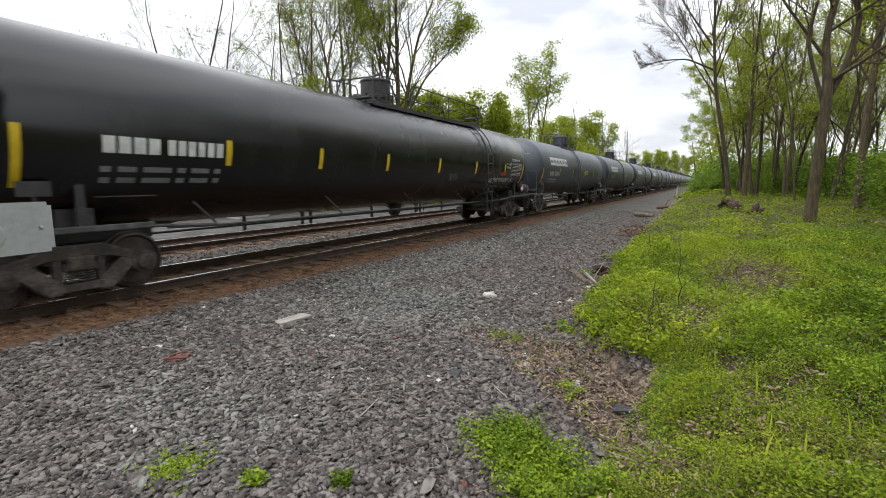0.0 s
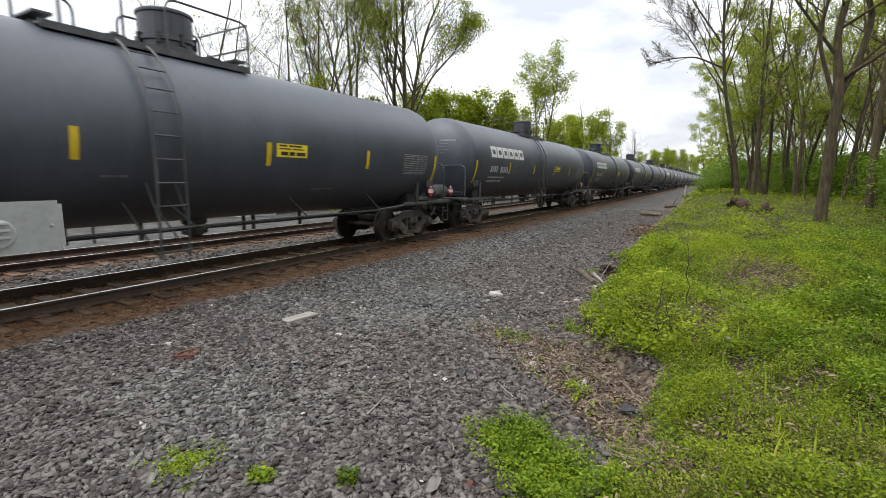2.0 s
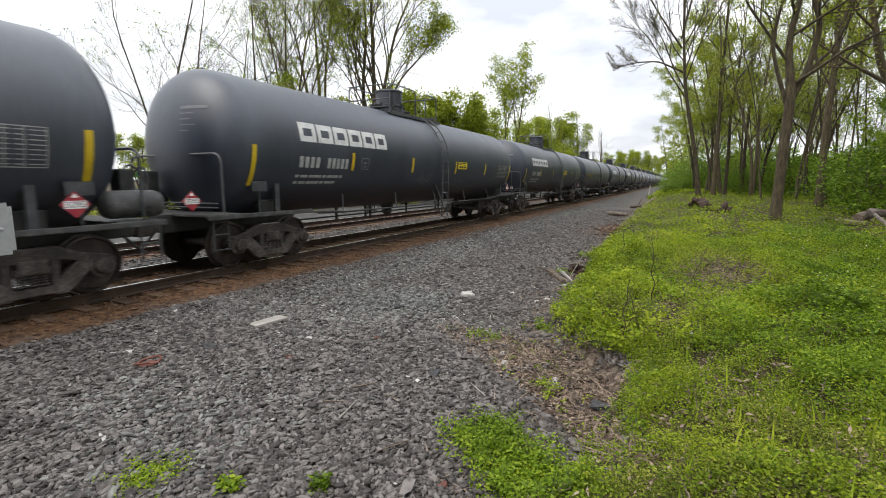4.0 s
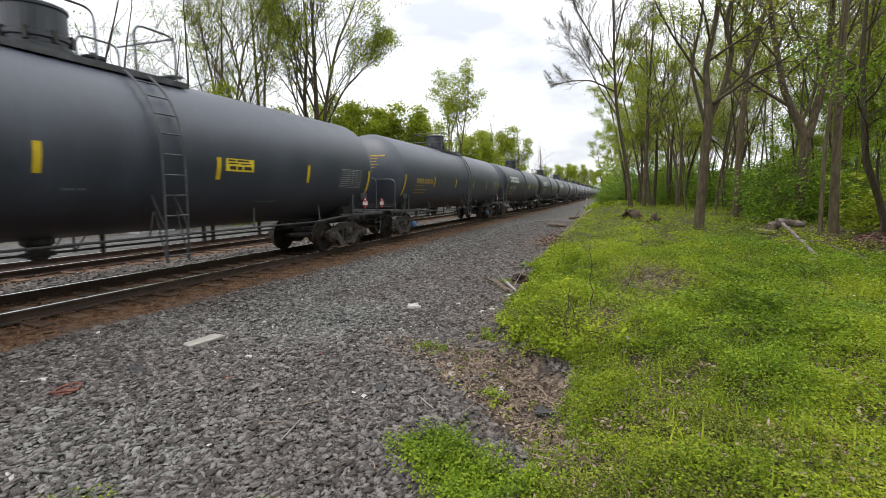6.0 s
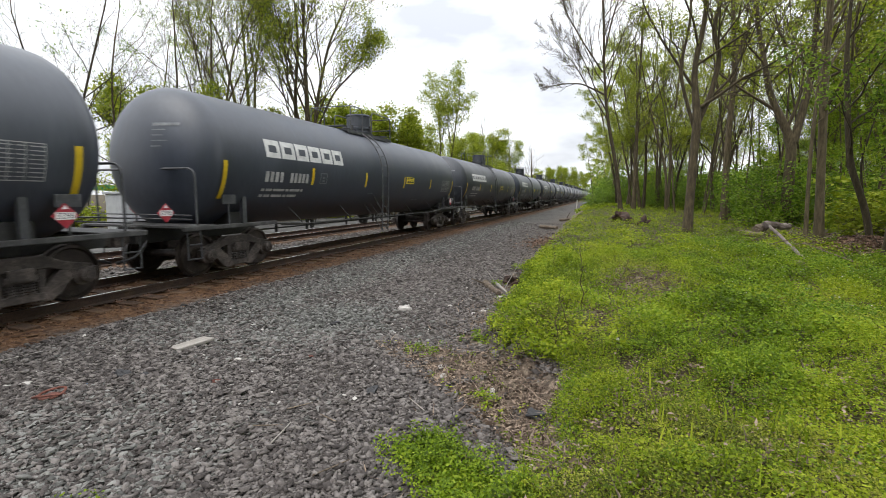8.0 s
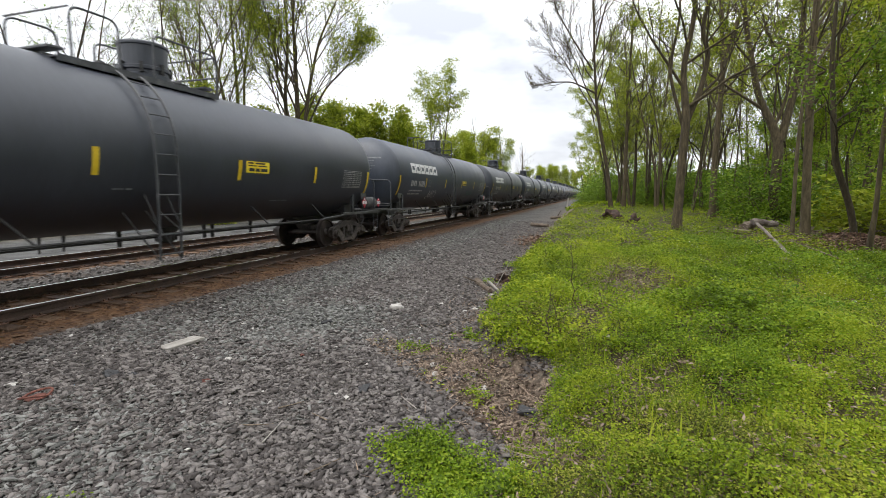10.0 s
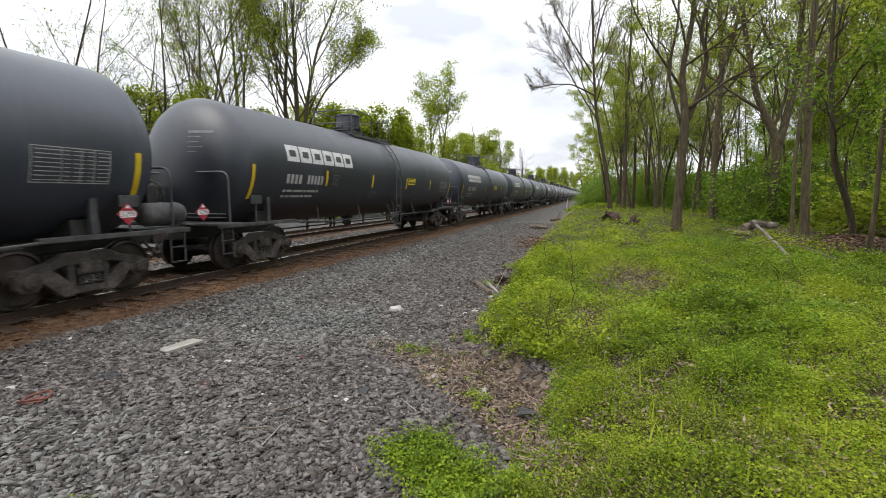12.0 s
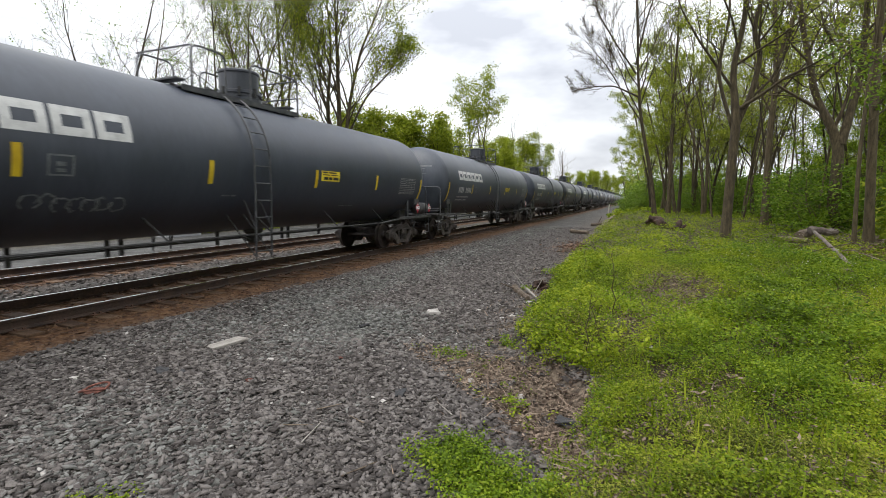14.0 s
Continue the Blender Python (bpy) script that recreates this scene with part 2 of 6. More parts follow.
def add_tube(bm, pts, r, sides=8, closed=False):
    """A pipe along points; r is one radius or one for each point."""
    pts = [Vector(p) for p in pts]
    rs = r if isinstance(r, (list, tuple)) else [r] * len(pts)
    rings = []
    side = None
    for i, p in enumerate(pts):
        a, b = pts[max(i - 1, 0)], pts[min(i + 1, len(pts) - 1)]
        d = (b - a).normalized()
        if side is None:
            side = d.orthogonal().normalized()
        side = (side - d * side.dot(d)).normalized()
        up = d.cross(side)
        rings.append([bm.verts.new(p + (side * math.cos(k * math.tau / sides) + up * math.sin(k * math.tau / sides)) * rs[i]) for k in range(sides)])
    for a, b in zip(rings, rings[1:]):
        for k in range(sides):
            bm.faces.new((a[k], a[(k + 1) % sides], b[(k + 1) % sides], b[k]))
    bm.faces.new(rings[0][::-1])
    bm.faces.new(rings[-1])


def bent(points, r=0.15, n=5):
    """Points with their inner corners rounded."""
    pts = [Vector(p) for p in points]
    out = [pts[0]]
    for a, b, c in zip(pts, pts[1:], pts[2:]):
        k = min(r, (b - a).length / 2, (c - b).length / 2)
        p, q = b + (a - b).normalized() * k, b + (c - b).normalized() * k
        for i in range(n + 1):
            s = i / n
            out.append(p * (1 - s) ** 2 + b * 2 * s * (1 - s) + q * s * s)
    return out + [pts[-1]]


def add_turned(bm, profile, axis="y", centre=(0, 0, 0), sides=32):
    """A turned body: profile of (along, radius) about the axis."""
    rings = []
    c = Vector(centre)
    for along, r in profile:
        ring = []
        for k in range(sides):
            a = k * math.tau / sides
            u, w = math.cos(a) * r, math.sin(a) * r
            p = {"x": (along, u, w), "y": (w, along, u), "z": (u, w, along)}[axis]
            ring.append(bm.verts.new(c + Vector(p)))
        rings.append(ring)
    for a, b in zip(rings, rings[1:]):
        for k in range(sides):
            bm.faces.new((a[k], a[(k + 1) % sides], b[(k + 1) % sides], b[k]))
    bm.faces.new(rings[0][::-1])
    bm.faces.new(rings[-1])
    bmesh.ops.recalc_face_normals(bm, faces=bm.faces)


def add_prism(bm, outline, x0, x1):
    """An outline of (y, z) pushed out from x0 to x1."""
    a = [bm.verts.new((x0, y, z)) for y, z in outline]
    b = [bm.verts.new((x1, y, z)) for y, z in outline]
    n = len(outline)
    bm.faces.new(a)
    bm.faces.new(b[::-1])
    for k in range(n):
        bm.faces.new((a[k], b[k], b[(k + 1) % n], a[(k + 1) % n]))


# ---- plan ----
SPEED = 13.65            # the train's speed in metres a second, towards the camera
CAR = 18.6               # from coupler to coupler
NEAR_X, FAR_X = -9.03, -13.44   # the two tracks' centre lines
GAUGE = 1.505            # between the rail heads' centres
EDGE_Y = (-30, 2.4, 3.2, 4.3, 4.9, 5.6, 6.4, 7.5, 9.4, 12.3, 17.7, 26.0, 60.0, 200.0, 3000.0)
EDGE_X = (-0.8, -0.85, -0.42, -0.42, -0.5, -1.05, -1.55, -1.5, -1.62, -1.75, -1.9, -2.1, -2.6, -3.4, -3.8)


def edge(y):
    """Where ballast gives way to the green bank."""
    return np.interp(y, EDGE_Y, EDGE_X) + 0.16 * np.sin(y * 2.1) * np.cos(y * 0.77) + 0.07 * np.sin(y * 5.3)


def ground_z(x, y):
    x, y = np.asarray(x, float), np.asarray(y, float)
    d = x - np.interp(y, EDGE_Y, EDGE_X)
    ballast = np.interp(x, (-60, -26, -17.5, -15.4, -7.65, -6.6, -5.0, -1.0), (-0.5, -0.45, -0.42, -0.2, -0.2, -0.31, -0.34, -0.3))
    bank = np.interp(d, (0, 0.22, 0.8, 3.0, 8.0, 30.0), (0.0, 0.2, 0.42, 0.5, 0.46, 0.5))
    mound = 0.22 * np.exp(-((x - 0.75) / 1.0) ** 2 - ((y - 9.2) / 1.6) ** 2)
    rise = np.interp(d, (0, 2), (0, 1)) * np.interp(y, (8, 35), (0, 0.42))
    hump = 0.075 * np.sin(x * 2.6 + 1.4 * np.sin(y * 1.3)) * np.cos(y * 2.1 + 1.2 * np.sin(x * 1.1)) * np.interp(d, (0.2, 1.2), (0, 1)) * np.interp(y, (14, 17), (1, 0))
    rough = 0.025 * np.sin(x * 1.7 + y * 0.9) * np.cos(y * 1.3 - x * 0.4) * np.clip((x + 7.4) * 2, 0, 1)
    gully = 0.13 * np.exp(-((x + 0.6 + (y - 4.2) * 0.55) / 0.28) ** 2 - ((y - 4.2) / 0.8) ** 2)
    rough = rough - gully
    return np.where(d > 0, -0.3 + bank + mound + rise + hump, ballast) + rough


# ---- ground ----
def ground_material():
    m = bpy.data.materials.new("trackside_ground")
    m.use_nodes = True
    n, l = m.node_tree.nodes, m.node_tree.links
    b = n["Principled BSDF"]
    co = n.new("ShaderNodeTexCoord").outputs["Object"]

    def noise_tex(scale, detail=4):
        t = n.new("ShaderNodeTexNoise")
        t.inputs["Scale"].default_value, t.inputs["Detail"].default_value = scale, detail
        l.new(co, t.inputs["Vector"])
        return t.outputs["Fac"]

    def ramp(fac, *stops):
        r = n.new("ShaderNodeValToRGB")
        e = r.color_ramp.elements
        e[0].position, e[0].color = stops[0][0], (*stops[0][1], 1)
        e[1].position, e[1].color = stops[-1][0], (*stops[-1][1], 1)
        for p, c in stops[1:-1]:
            e.new(p).color = (*c, 1)
        l.new(fac, r.inputs[0])
        return r.outputs[0]

    def blend(fac, a, c):
        x = n.new("ShaderNodeMix")
        x.data_type = "RGBA"
        l.new(fac, x.inputs[0])
        l.new(a, x.inputs[6])
        l.new(c, x.inputs[7])
        return x.outputs[2]

    def mask(name):
        a = n.new("ShaderNodeAttribute")
        a.attribute_name = name
        return a.outputs["Fac"]

    cells = n.new("ShaderNodeTexVoronoi")
    cells.inputs["Scale"].default_value = 19.0
    l.new(co, cells.inputs["Vector"])
    tone = n.new("ShaderNodeSeparateColor")
    l.new(cells.outputs["Color"], tone.inputs[0])
    # low tones kept dark to paint shade into the gaps between loose stones
    gravel = ramp(tone.outputs[0], (0.0, (0.012, 0.011, 0.01)), (0.5, (0.045, 0.041, 0.038)), (1.0, (0.14, 0.132, 0.124)))
    patches = ramp(noise_tex(0.35), (0.4, (0.065, 0.062, 0.059)), (0.6, (0.12, 0.114, 0.106)))
    half = n.new("ShaderNodeValue")
    half.outputs[0].default_value = 0.35
    gravel = blend(half.outputs[0], gravel, patches)
    rust = ramp(noise_tex(7, 6), (0.35, (0.045, 0.02, 0.009)), (0.5, (0.092, 0.045, 0.019)), (0.66, (0.145, 0.078, 0.038)))
    soil = ramp(noise_tex(5, 8), (0.35, (0.026, 0.019, 0.012)), (0.5, (0.052, 0.04, 0.022)), (0.65, (0.1, 0.082, 0.045)))
    litter = ramp(noise_tex(14, 8), (0.35, (0.05, 0.036, 0.026)), (0.5, (0.11, 0.084, 0.062)), (0.66, (0.22, 0.175, 0.13)))
    dusty = ramp(noise_tex(11, 8), (0.35, (0.05, 0.042, 0.037)), (0.5, (0.095, 0.08, 0.07)), (0.66, (0.16, 0.14, 0.125)))
    yard = ramp(noise_tex(1.3, 8), (0.35, (0.045, 0.044, 0.042)), (0.65, (0.1, 0.098, 0.095)))
    col = blend(mask("rust"), gravel, rust)
    col = blend(mask("yard"), col, yard)
    col = blend(mask("dust"), col, dusty)
    col = blend(mask("green"), col, soil)
    col = blend(mask("litter"), col, litter)
    l.new(col, b.inputs["Base Color"])
    b.inputs["Roughness"].default_value = 0.93
    b.inputs["Specular IOR Level"].default_value = 0.25
    bu = n.new("ShaderNodeBump")
    bu.inputs["Strength"].default_value, bu.inputs["Distance"].default_value = 0.9, 0.03
    l.new(cells.outputs["Distance"], bu.inputs["Height"])
    l.new(bu.outputs[0], b.inputs["Normal"])
    return m


M_GROUND = ground_material()


def spill(y):
    """The slanting edge of the tipped ballast beside the gully."""
    return -0.5 - (y - 3.5) * 1.02


def litter_mask(x, y):
    """Bare, leaf-strewn earth along the foot of the bank and in the wood."""
    a = np.clip((x - spill(y)) / 0.2, 0, 1) * np.clip((np.interp(y, EDGE_Y, EDGE_X) + 0.22 - x) / 0.15, 0, 1) * np.clip((y - 3.0) * 3, 0, 1) * np.clip((5.9 - y) * 2.5, 0, 1) * 1.7
    b = np.exp(-((x - np.interp(y, EDGE_Y, EDGE_X) + 0.25) / 0.3) ** 2) * np.where(y > 5.2, 0.95, 0.3)
    c = np.exp(-((x - 0.6) / 0.8) ** 2 - ((y - 8.1) / 1.2) ** 2) * 1.3
    c = np.maximum(c, 0.75 * np.exp(-((x - 0.1) / 0.4) ** 2 - ((y - 6.4) / 0.5) ** 2))
    d = np.clip((x - 6.0 + 0.4 * np.sin(y * 0.9)) / 0.9, 0, 1) * 0.95 * np.clip((34 - y) / 8, 0, 1) * np.clip((y - 11.5) / 2.5, 0, 1)
    washout = 0.95 * np.exp(-((x + 1.95) / 0.5) ** 2 - ((y - 10.3) / 1.1) ** 2)
    ragged = 0.75 + 0.35 * np.sin(x * 7.3 + 1.7 * y) * np.cos(y * 5.9 - 2.1 * x) + 0.25 * np.sin(x * 13.1 - y * 9.7)
    return np.clip(np.maximum.reduce([a, b, c, d, washout]) * ragged, 0, 1)


def build_ground():
    xs = np.unique(np.concatenate([[-2500, -900, -300, -120, -60, -40, -30], np.arange(-27, -7.6, 0.8), np.arange(-7.6, 5, 0.16), np.arange(5, 16, 0.5), [18, 22, 28, 36, 50, 80, 150, 400, 1200, 2500]]))
    ys = np.unique(np.concatenate([[-2500, -600, -150, -60, -25, -12, -6, -3], np.arange(-2, 15, 0.16), np.arange(15, 40, 0.5), np.arange(40, 110, 3), [120, 150, 200, 300, 500, 900, 1600, 2600]]))
    gx, gy = np.meshgrid(xs, ys)
    gz = ground_z(gx, gy)
    nx, ny = len(xs), len(ys)
    idx = np.arange(nx * ny).reshape(ny, nx)
    quads = np.stack([idx[:-1, :-1], idx[:-1, 1:], idx[1:, 1:], idx[1:, :-1]], -1).reshape(-1, 4)
    co = np.stack([gx, gy, gz], -1).reshape(-1, 3)
    ob = solid("ground", co.tolist(), quads.tolist(), M_GROUND, smooth=True)
    x, y = co[:, 0], co[:, 1]
    wob = 0.12 * np.sin(y * 3.1) + 0.08 * np.sin(y * 7.7 + x)
    masks = {
        "green": np.clip((x - edge(y)) / 0.25 + 0.5, 0, 1) + np.clip((-24.0 - x) / 2, 0, 1),
        "rust": np.maximum(np.exp(-((x + wob - NEAR_X - 0.25) / 1.75) ** 8), np.exp(-((x + wob - FAR_X) / 1.5) ** 8)),
        "yard": np.clip((-15.8 - x) / 0.8, 0, 1),
        "litter": litter_mask(x, y),
        "dust": 0.75 * np.clip((x + 4.6) / 1.5, 0, 1) * np.clip((y - 5) / 4, 0, 1),
    }
    for name, v in masks.items():
        ob.data.attributes.new(name, "FLOAT", "POINT").data.foreach_set("value", np.clip(v, 0, 1).astype(np.float32))
    return tagged(ob, "grey ballast shoulder beside a green weedy bank", "ground", kind="structure")


build_ground()


# ---- tracks ----
def build_track(cx, label):
    track = empty("railway_track", label, "railway track", kind="structure")
    prof = [(-0.075, -0.172), (0.075, -0.172), (0.075, -0.16), (0.012, -0.135), (0.01, -0.045), (0.036, -0.034), (0.036, -0.006), (0.03, 0.0), (-0.03, 0.0), (-0.036, -0.006), (-0.036, -0.034), (-0.01, -0.045), (-0.012, -0.135), (-0.075, -0.16)]
    ys = [-80, -20, 0, 20, 60, 150, 400, 900]
    n = len(prof)
    for s in (-1, 1):
        v = [(cx + s * GAUGE / 2 + a, y, b) for y in ys for a, b in prof]
        f = [(i * n + k, i * n + (k + 1) % n, (i + 1) * n + (k + 1) % n, (i + 1) * n + k) for i in range(len(ys) - 1) for k in range(n)]
        rail = solid("rail", v, f, M_RAIL, track)
        rail.data.materials.append(M_RAILTOP)
        for p in rail.data.polygons:
            if abs(p.center.z) < 0.0005:
                p.material_index = 1
    bm = bmesh.new()
    add_box(bm, (0, 0, 0), (2.6, 0.23, 0.16), bevel=0.012)
    me = bpy.data.meshes.new("tie")
    bm.to_mesh(me)
    bm.free()
    me.materials.append(M_TIE)
    bm = bmesh.new()
    add_box(bm, (0, 0, 0), (0.36, 0.19, 0.018), bevel=0.004)
    for a in (-0.11, 0.11):
        for c in (-0.05, 0.05):
            add_box(bm, (a, c, 0.018), (0.03, 0.03, 0.03))
    mp = bpy.data.meshes.new("tie_plate")
    bm.to_mesh(mp)
    bm.free()
    mp.materials.append(M_PLATE)
    rng = random.Random(int(-cx * 10))
    for i in range(140):
        y = -7 + i * 0.54 + rng.uniform(-0.02, 0.02)
        tie = new("tie", me)
        tie.parent = track
        tie.matrix_basis = pose(cx + rng.uniform(-0.05, 0.05), y, -0.245 - rng.uniform(0, 0.025), 0, rng.uniform(-0.4, 0.4), rng.uniform(-1.2, 1.2))
        if i < 70:
            for s in (-1, 1):
                pl = new("tie_plate", mp)
                pl.parent = track
                pl.matrix_basis = pose(cx + s * GAUGE / 2, y, -0.168)
    bm = bmesh.new()
    for i in range(140, 420):
        add_box(bm, (cx, -7 + i * 0.54, -0.26), (2.6, 0.23, 0.16))
    tagged(part("far_ties", bm, M_TIE, track), kind="stuff")
    return track


build_track(NEAR_X, "railway track with polished rails on rust-stained timber ties")
build_track(FAR_X, "empty second track with rusty rails beyond the train")


# ---- tank cars ----
RAD, ZC = 1.53, 2.5


def tank_mesh(length, radius=RAD):
    bm = bmesh.new()
    head, tip = 0.78, 0.68
    prof = []
    for i in range(11):
        a = i / 10 * math.pi / 2
        prof.append((tip + head * (1 - math.cos(a)), max(radius * math.sin(a) ** 0.92, 0.02)))
    body = [(tip + head + (length - 2 * (tip + head)) * k / 6, radius) for k in range(1, 6)]
    prof += body + [(length - a, r) for a, r in prof[::-1]]
    add_turned(bm, prof, "y", (0, 0, ZC), 64)
    return bm


def wrap(y, z, off, side, length, radius=RAD):
    a = math.asin(max(-1, min(1, (z - ZC) / radius)))
    x = (radius + off) * math.cos(a)
    return (x, y, ZC + (radius + off) * math.sin(a)) if side > 0 else (-x, length - y, ZC + (radius + off) * math.sin(a))


def decal(rects, length, off=0.006, side=1):
    """Thin paint or tape laid on one flank of a tank: rectangles of y0, y1, z0, z1."""
    bm = bmesh.new()
    for y0, y1, z0, z1 in rects:
        rows = max(1, int(abs(z1 - z0) / 0.12) + 1)
        vs = [[bm.verts.new(wrap(y, z0 + (z1 - z0) * i / rows, off, side, length)) for y in (y0, y1)] for i in range(rows + 1)]
        for a, b in zip(vs, vs[1:]):
            bm.faces.new((a[0], a[1], b[1], b[0]))
    return bm


def marks(name, rects, length, material, parent, label="", off=0.006):
    """The same marks on both flanks, a part each."""
    made = [part(name, decal(rects, length, off, side), material, parent, label) for side in (1, -1)]
    if name in ("number_bar", "lettering_bar", "stencil_line", "data_table"):
        for ob in made:
            ob["kind"] = "stuff"
    return made


def lines(y0, z, widths, gap=0.03, h=0.04):
    out = []
    for w in widths:
        out.append((y0, y0 + w, z - h / 2, z + h / 2))
        y0 += w + gap
    return out


def frame_shape(y0, z0, w, h, t):
    return [(y0, y0 + w, z0, z0 + t), (y0, y0 + w, z0 + h - t, z0 + h), (y0, y0 + t, z0 + t, z0 + h - t), (y0 + w - t, y0 + w, z0 + t, z0 + h - t)]


def text_part(words, y0, z, size, length, parent, material, name="lettering"):
    """Words in the built-in font, bent round both flanks."""
    cu = bpy.data.curves.new("words", "FONT")
    cu.body, cu.size, cu.resolution_u = words, size, 3
    tmp = bpy.data.objects.new("words", cu)
    scene.collection.objects.link(tmp)
    me = bpy.data.meshes.new_from_object(tmp.evaluated_get(bpy.context.evaluated_depsgraph_get()))
    bpy.data.objects.remove(tmp)
    for side in (1, -1):
        v, f, k = [], [], 0
        v += [wrap(y0 + p.co.x, z + p.co.y, 0.009, side, length) for p in me.vertices]
        f += [[k + i for i in p.vertices] for p in me.polygons]
        tagged(solid(name, v, f, material, parent), kind="stuff")
    bpy.data.meshes.remove(me)


def side_frame_mesh():
    """One cast side frame, about the middle of the truck: arched top, raked columns, spring pocket."""
    bm = bmesh.new()
    add_prism(bm, [(-1.08, 0.5), (-1.0, 0.62), (-0.6, 0.7), (-0.34, 0.82), (0.34, 0.82), (0.6, 0.7), (1.0, 0.62), (1.08, 0.5), (1.02, 0.42), (0.76, 0.47), (0.6, 0.56), (0.4, 0.62), (-0.4, 0.62), (-0.6, 0.56), (-0.76, 0.47), (-1.02, 0.42)], -0.08, 0.08)
    for s in (-1, 1):
        arm = [(s * 0.8, 0.5), (s * 0.58, 0.6), (s * 0.26, 0.3), (s * 0.24, 0.12), (s * 0.4, 0.12), (s * 0.52, 0.2)]
        add_prism(bm, arm if s > 0 else arm[::-1], -0.075, 0.075)
        col = [(s * 0.34, 0.66), (s * 0.22, 0.66), (s * 0.22, 0.24), (s * 0.32, 0.24)]
        add_prism(bm, col, -0.07, 0.07)
        jaw = [(s * 1.1, 0.57), (s * 0.7, 0.57), (s * 0.72, 0.36), (s * 0.8, 0.28), (s * 0.98, 0.28), (s * 1.07, 0.36)]
        add_prism(bm, jaw, -0.05, 0.09)
    add_prism(bm, [(-0.36, 0.15), (0.36, 0.15), (0.3, 0.27), (-0.3, 0.27)], -0.09, 0.09)
    add_box(bm, (0.03, 0, 0.5), (0.16, 0.42, 0.12), bevel=0.02)
    bmesh.ops.recalc_face_normals(bm, faces=bm.faces)
    bmesh.ops.bevel(bm, geom=[e for e in bm.edges if e.is_manifold and e.calc_face_angle(0) > 0.8], offset=0.012, segments=1, affect="EDGES")
    return bm


def wheelset_mesh():
    bm = bmesh.new()
    add_turned(bm, [(-1.08, 0.075), (1.08, 0.075)], "x", (0, 0, 0), 14)
    for s in (-1, 1):
        c = s * 0.752
        pr = [(-0.09, 0.12), (-0.07, 0.14), (-0.04, 0.38), (-0.075, 0.42), (-0.07, 0.483), (-0.045, 0.48), (-0.03, 0.457), (0.065, 0.452), (0.07, 0.41), (0.03, 0.385), (0.02, 0.17), (0.1, 0.13)]
        add_turned(bm, [(c + s * a, r) for a, r in (pr if s > 0 else pr)], "x", (0, 0, 0), 26)
    return bm


def coil_mesh():
    bm = bmesh.new()
    pts = [(0.055 * math.cos(a), 0.055 * math.sin(a), 0.27 + 0.19 * a / (5 * math.tau)) for a in np.linspace(0, 5 * math.tau, 31)]
    add_tube(bm, pts, 0.017, 3)
    return bm


SHARED = {}


def shared(key, make, material):
    if key not in SHARED:
        me = bpy.data.meshes.new(key)
        bm = make()
        bm.to_mesh(me)
        bm.free()
        me.materials.append(material)
        if key in ("wheelset", "coil_spring", "bearing_cap"):
            me.polygons.foreach_set("use_smooth", [True] * len(me.polygons))
            me.set_sharp_from_angle(angle=radians(35))
        SHARED[key] = me
    return SHARED[key]


def piece(key, make, material, parent, m):
    ob = new(key, shared(key, make, material))
    ob.parent = parent
    ob.matrix_basis = m
    return ob


def cap_mesh():
    bm = bmesh.new()
    add_turned(bm, [(0.0, 0.13), (0.09, 0.13), (0.12, 0.115), (0.13, 0.08), (0.15, 0.075), (0.155, 0.03)], "x", (0, 0, 0), 18)
    for k in range(3):
        a = k * math.tau / 3
        add_box(bm, (0.14, 0.05 * math.cos(a), 0.05 * math.sin(a)), (0.04, 0.03, 0.03))
    return bm


def build_truck(car, y):
    bm = bmesh.new()
    add_box(bm, (0, 0, 0.56), (2.3, 0.36, 0.2), bevel=0.03)
    add_turned(bm, [(0.66, 0.2), (0.8, 0.2)], "z", (0, 0, 0), 18)
    for s in (-1, 1):
        add_box(bm, (0, s * 0.42, 0.42), (1.7, 0.1, 0.14), bevel=0.02)
        for w in (-1, 1):
            add_box(bm, (w * 0.72, s * 0.4, 0.42), (0.1, 0.06, 0.3), bevel=0.01)
    truck = part("truck", bm, M_TRUCK, car)
    truck.matrix_basis = pose(0, y, 0)
    for s in (-1, 1):
        piece("side_frame", side_frame_mesh, M_TRUCK, truck, pose(s * 1.02, 0, 0, 0, 0, 0 if s > 0 else 180))
        for a in (-0.13, 0.0, 0.13):
            piece("coil_spring", coil_mesh, M_TRUCK, truck, pose(s * 1.07, a, 0.0))
        for a in (-0.89, 0.89):
            piece("bearing_cap", cap_mesh, M_TRUCK, truck, pose(s * 1.09, a, 0.457, 0, 0, 0 if s > 0 else 180))
    for a in (-0.89, 0.89):
        piece("wheelset", wheelset_mesh, M_WHEEL, truck, pose(0, a, 0.457))
    return truck


def placard_figures(cache={}):
    """The four black figures on a placard's white band."""
    if not cache:
        cu = bpy.data.curves.new("figures", "FONT")
        cu.body, cu.size, cu.resolution_u, cu.align_x, cu.align_y = "3295", 0.125, 2, "CENTER", "CENTER"
        tmp = bpy.data.objects.new("figures", cu)
        scene.collection.objects.link(tmp)
        me = bpy.data.meshes.new_from_object(tmp.evaluated_get(bpy.context.evaluated_depsgraph_get()))
        bpy.data.objects.remove(tmp)
        cache["v"] = [(0.0145, p.co.x, p.co.y) for p in me.vertices]
        cache["f"] = [list(p.vertices) for p in me.polygons]
        bpy.data.meshes.remove(me)
    return cache["v"], cache["f"]


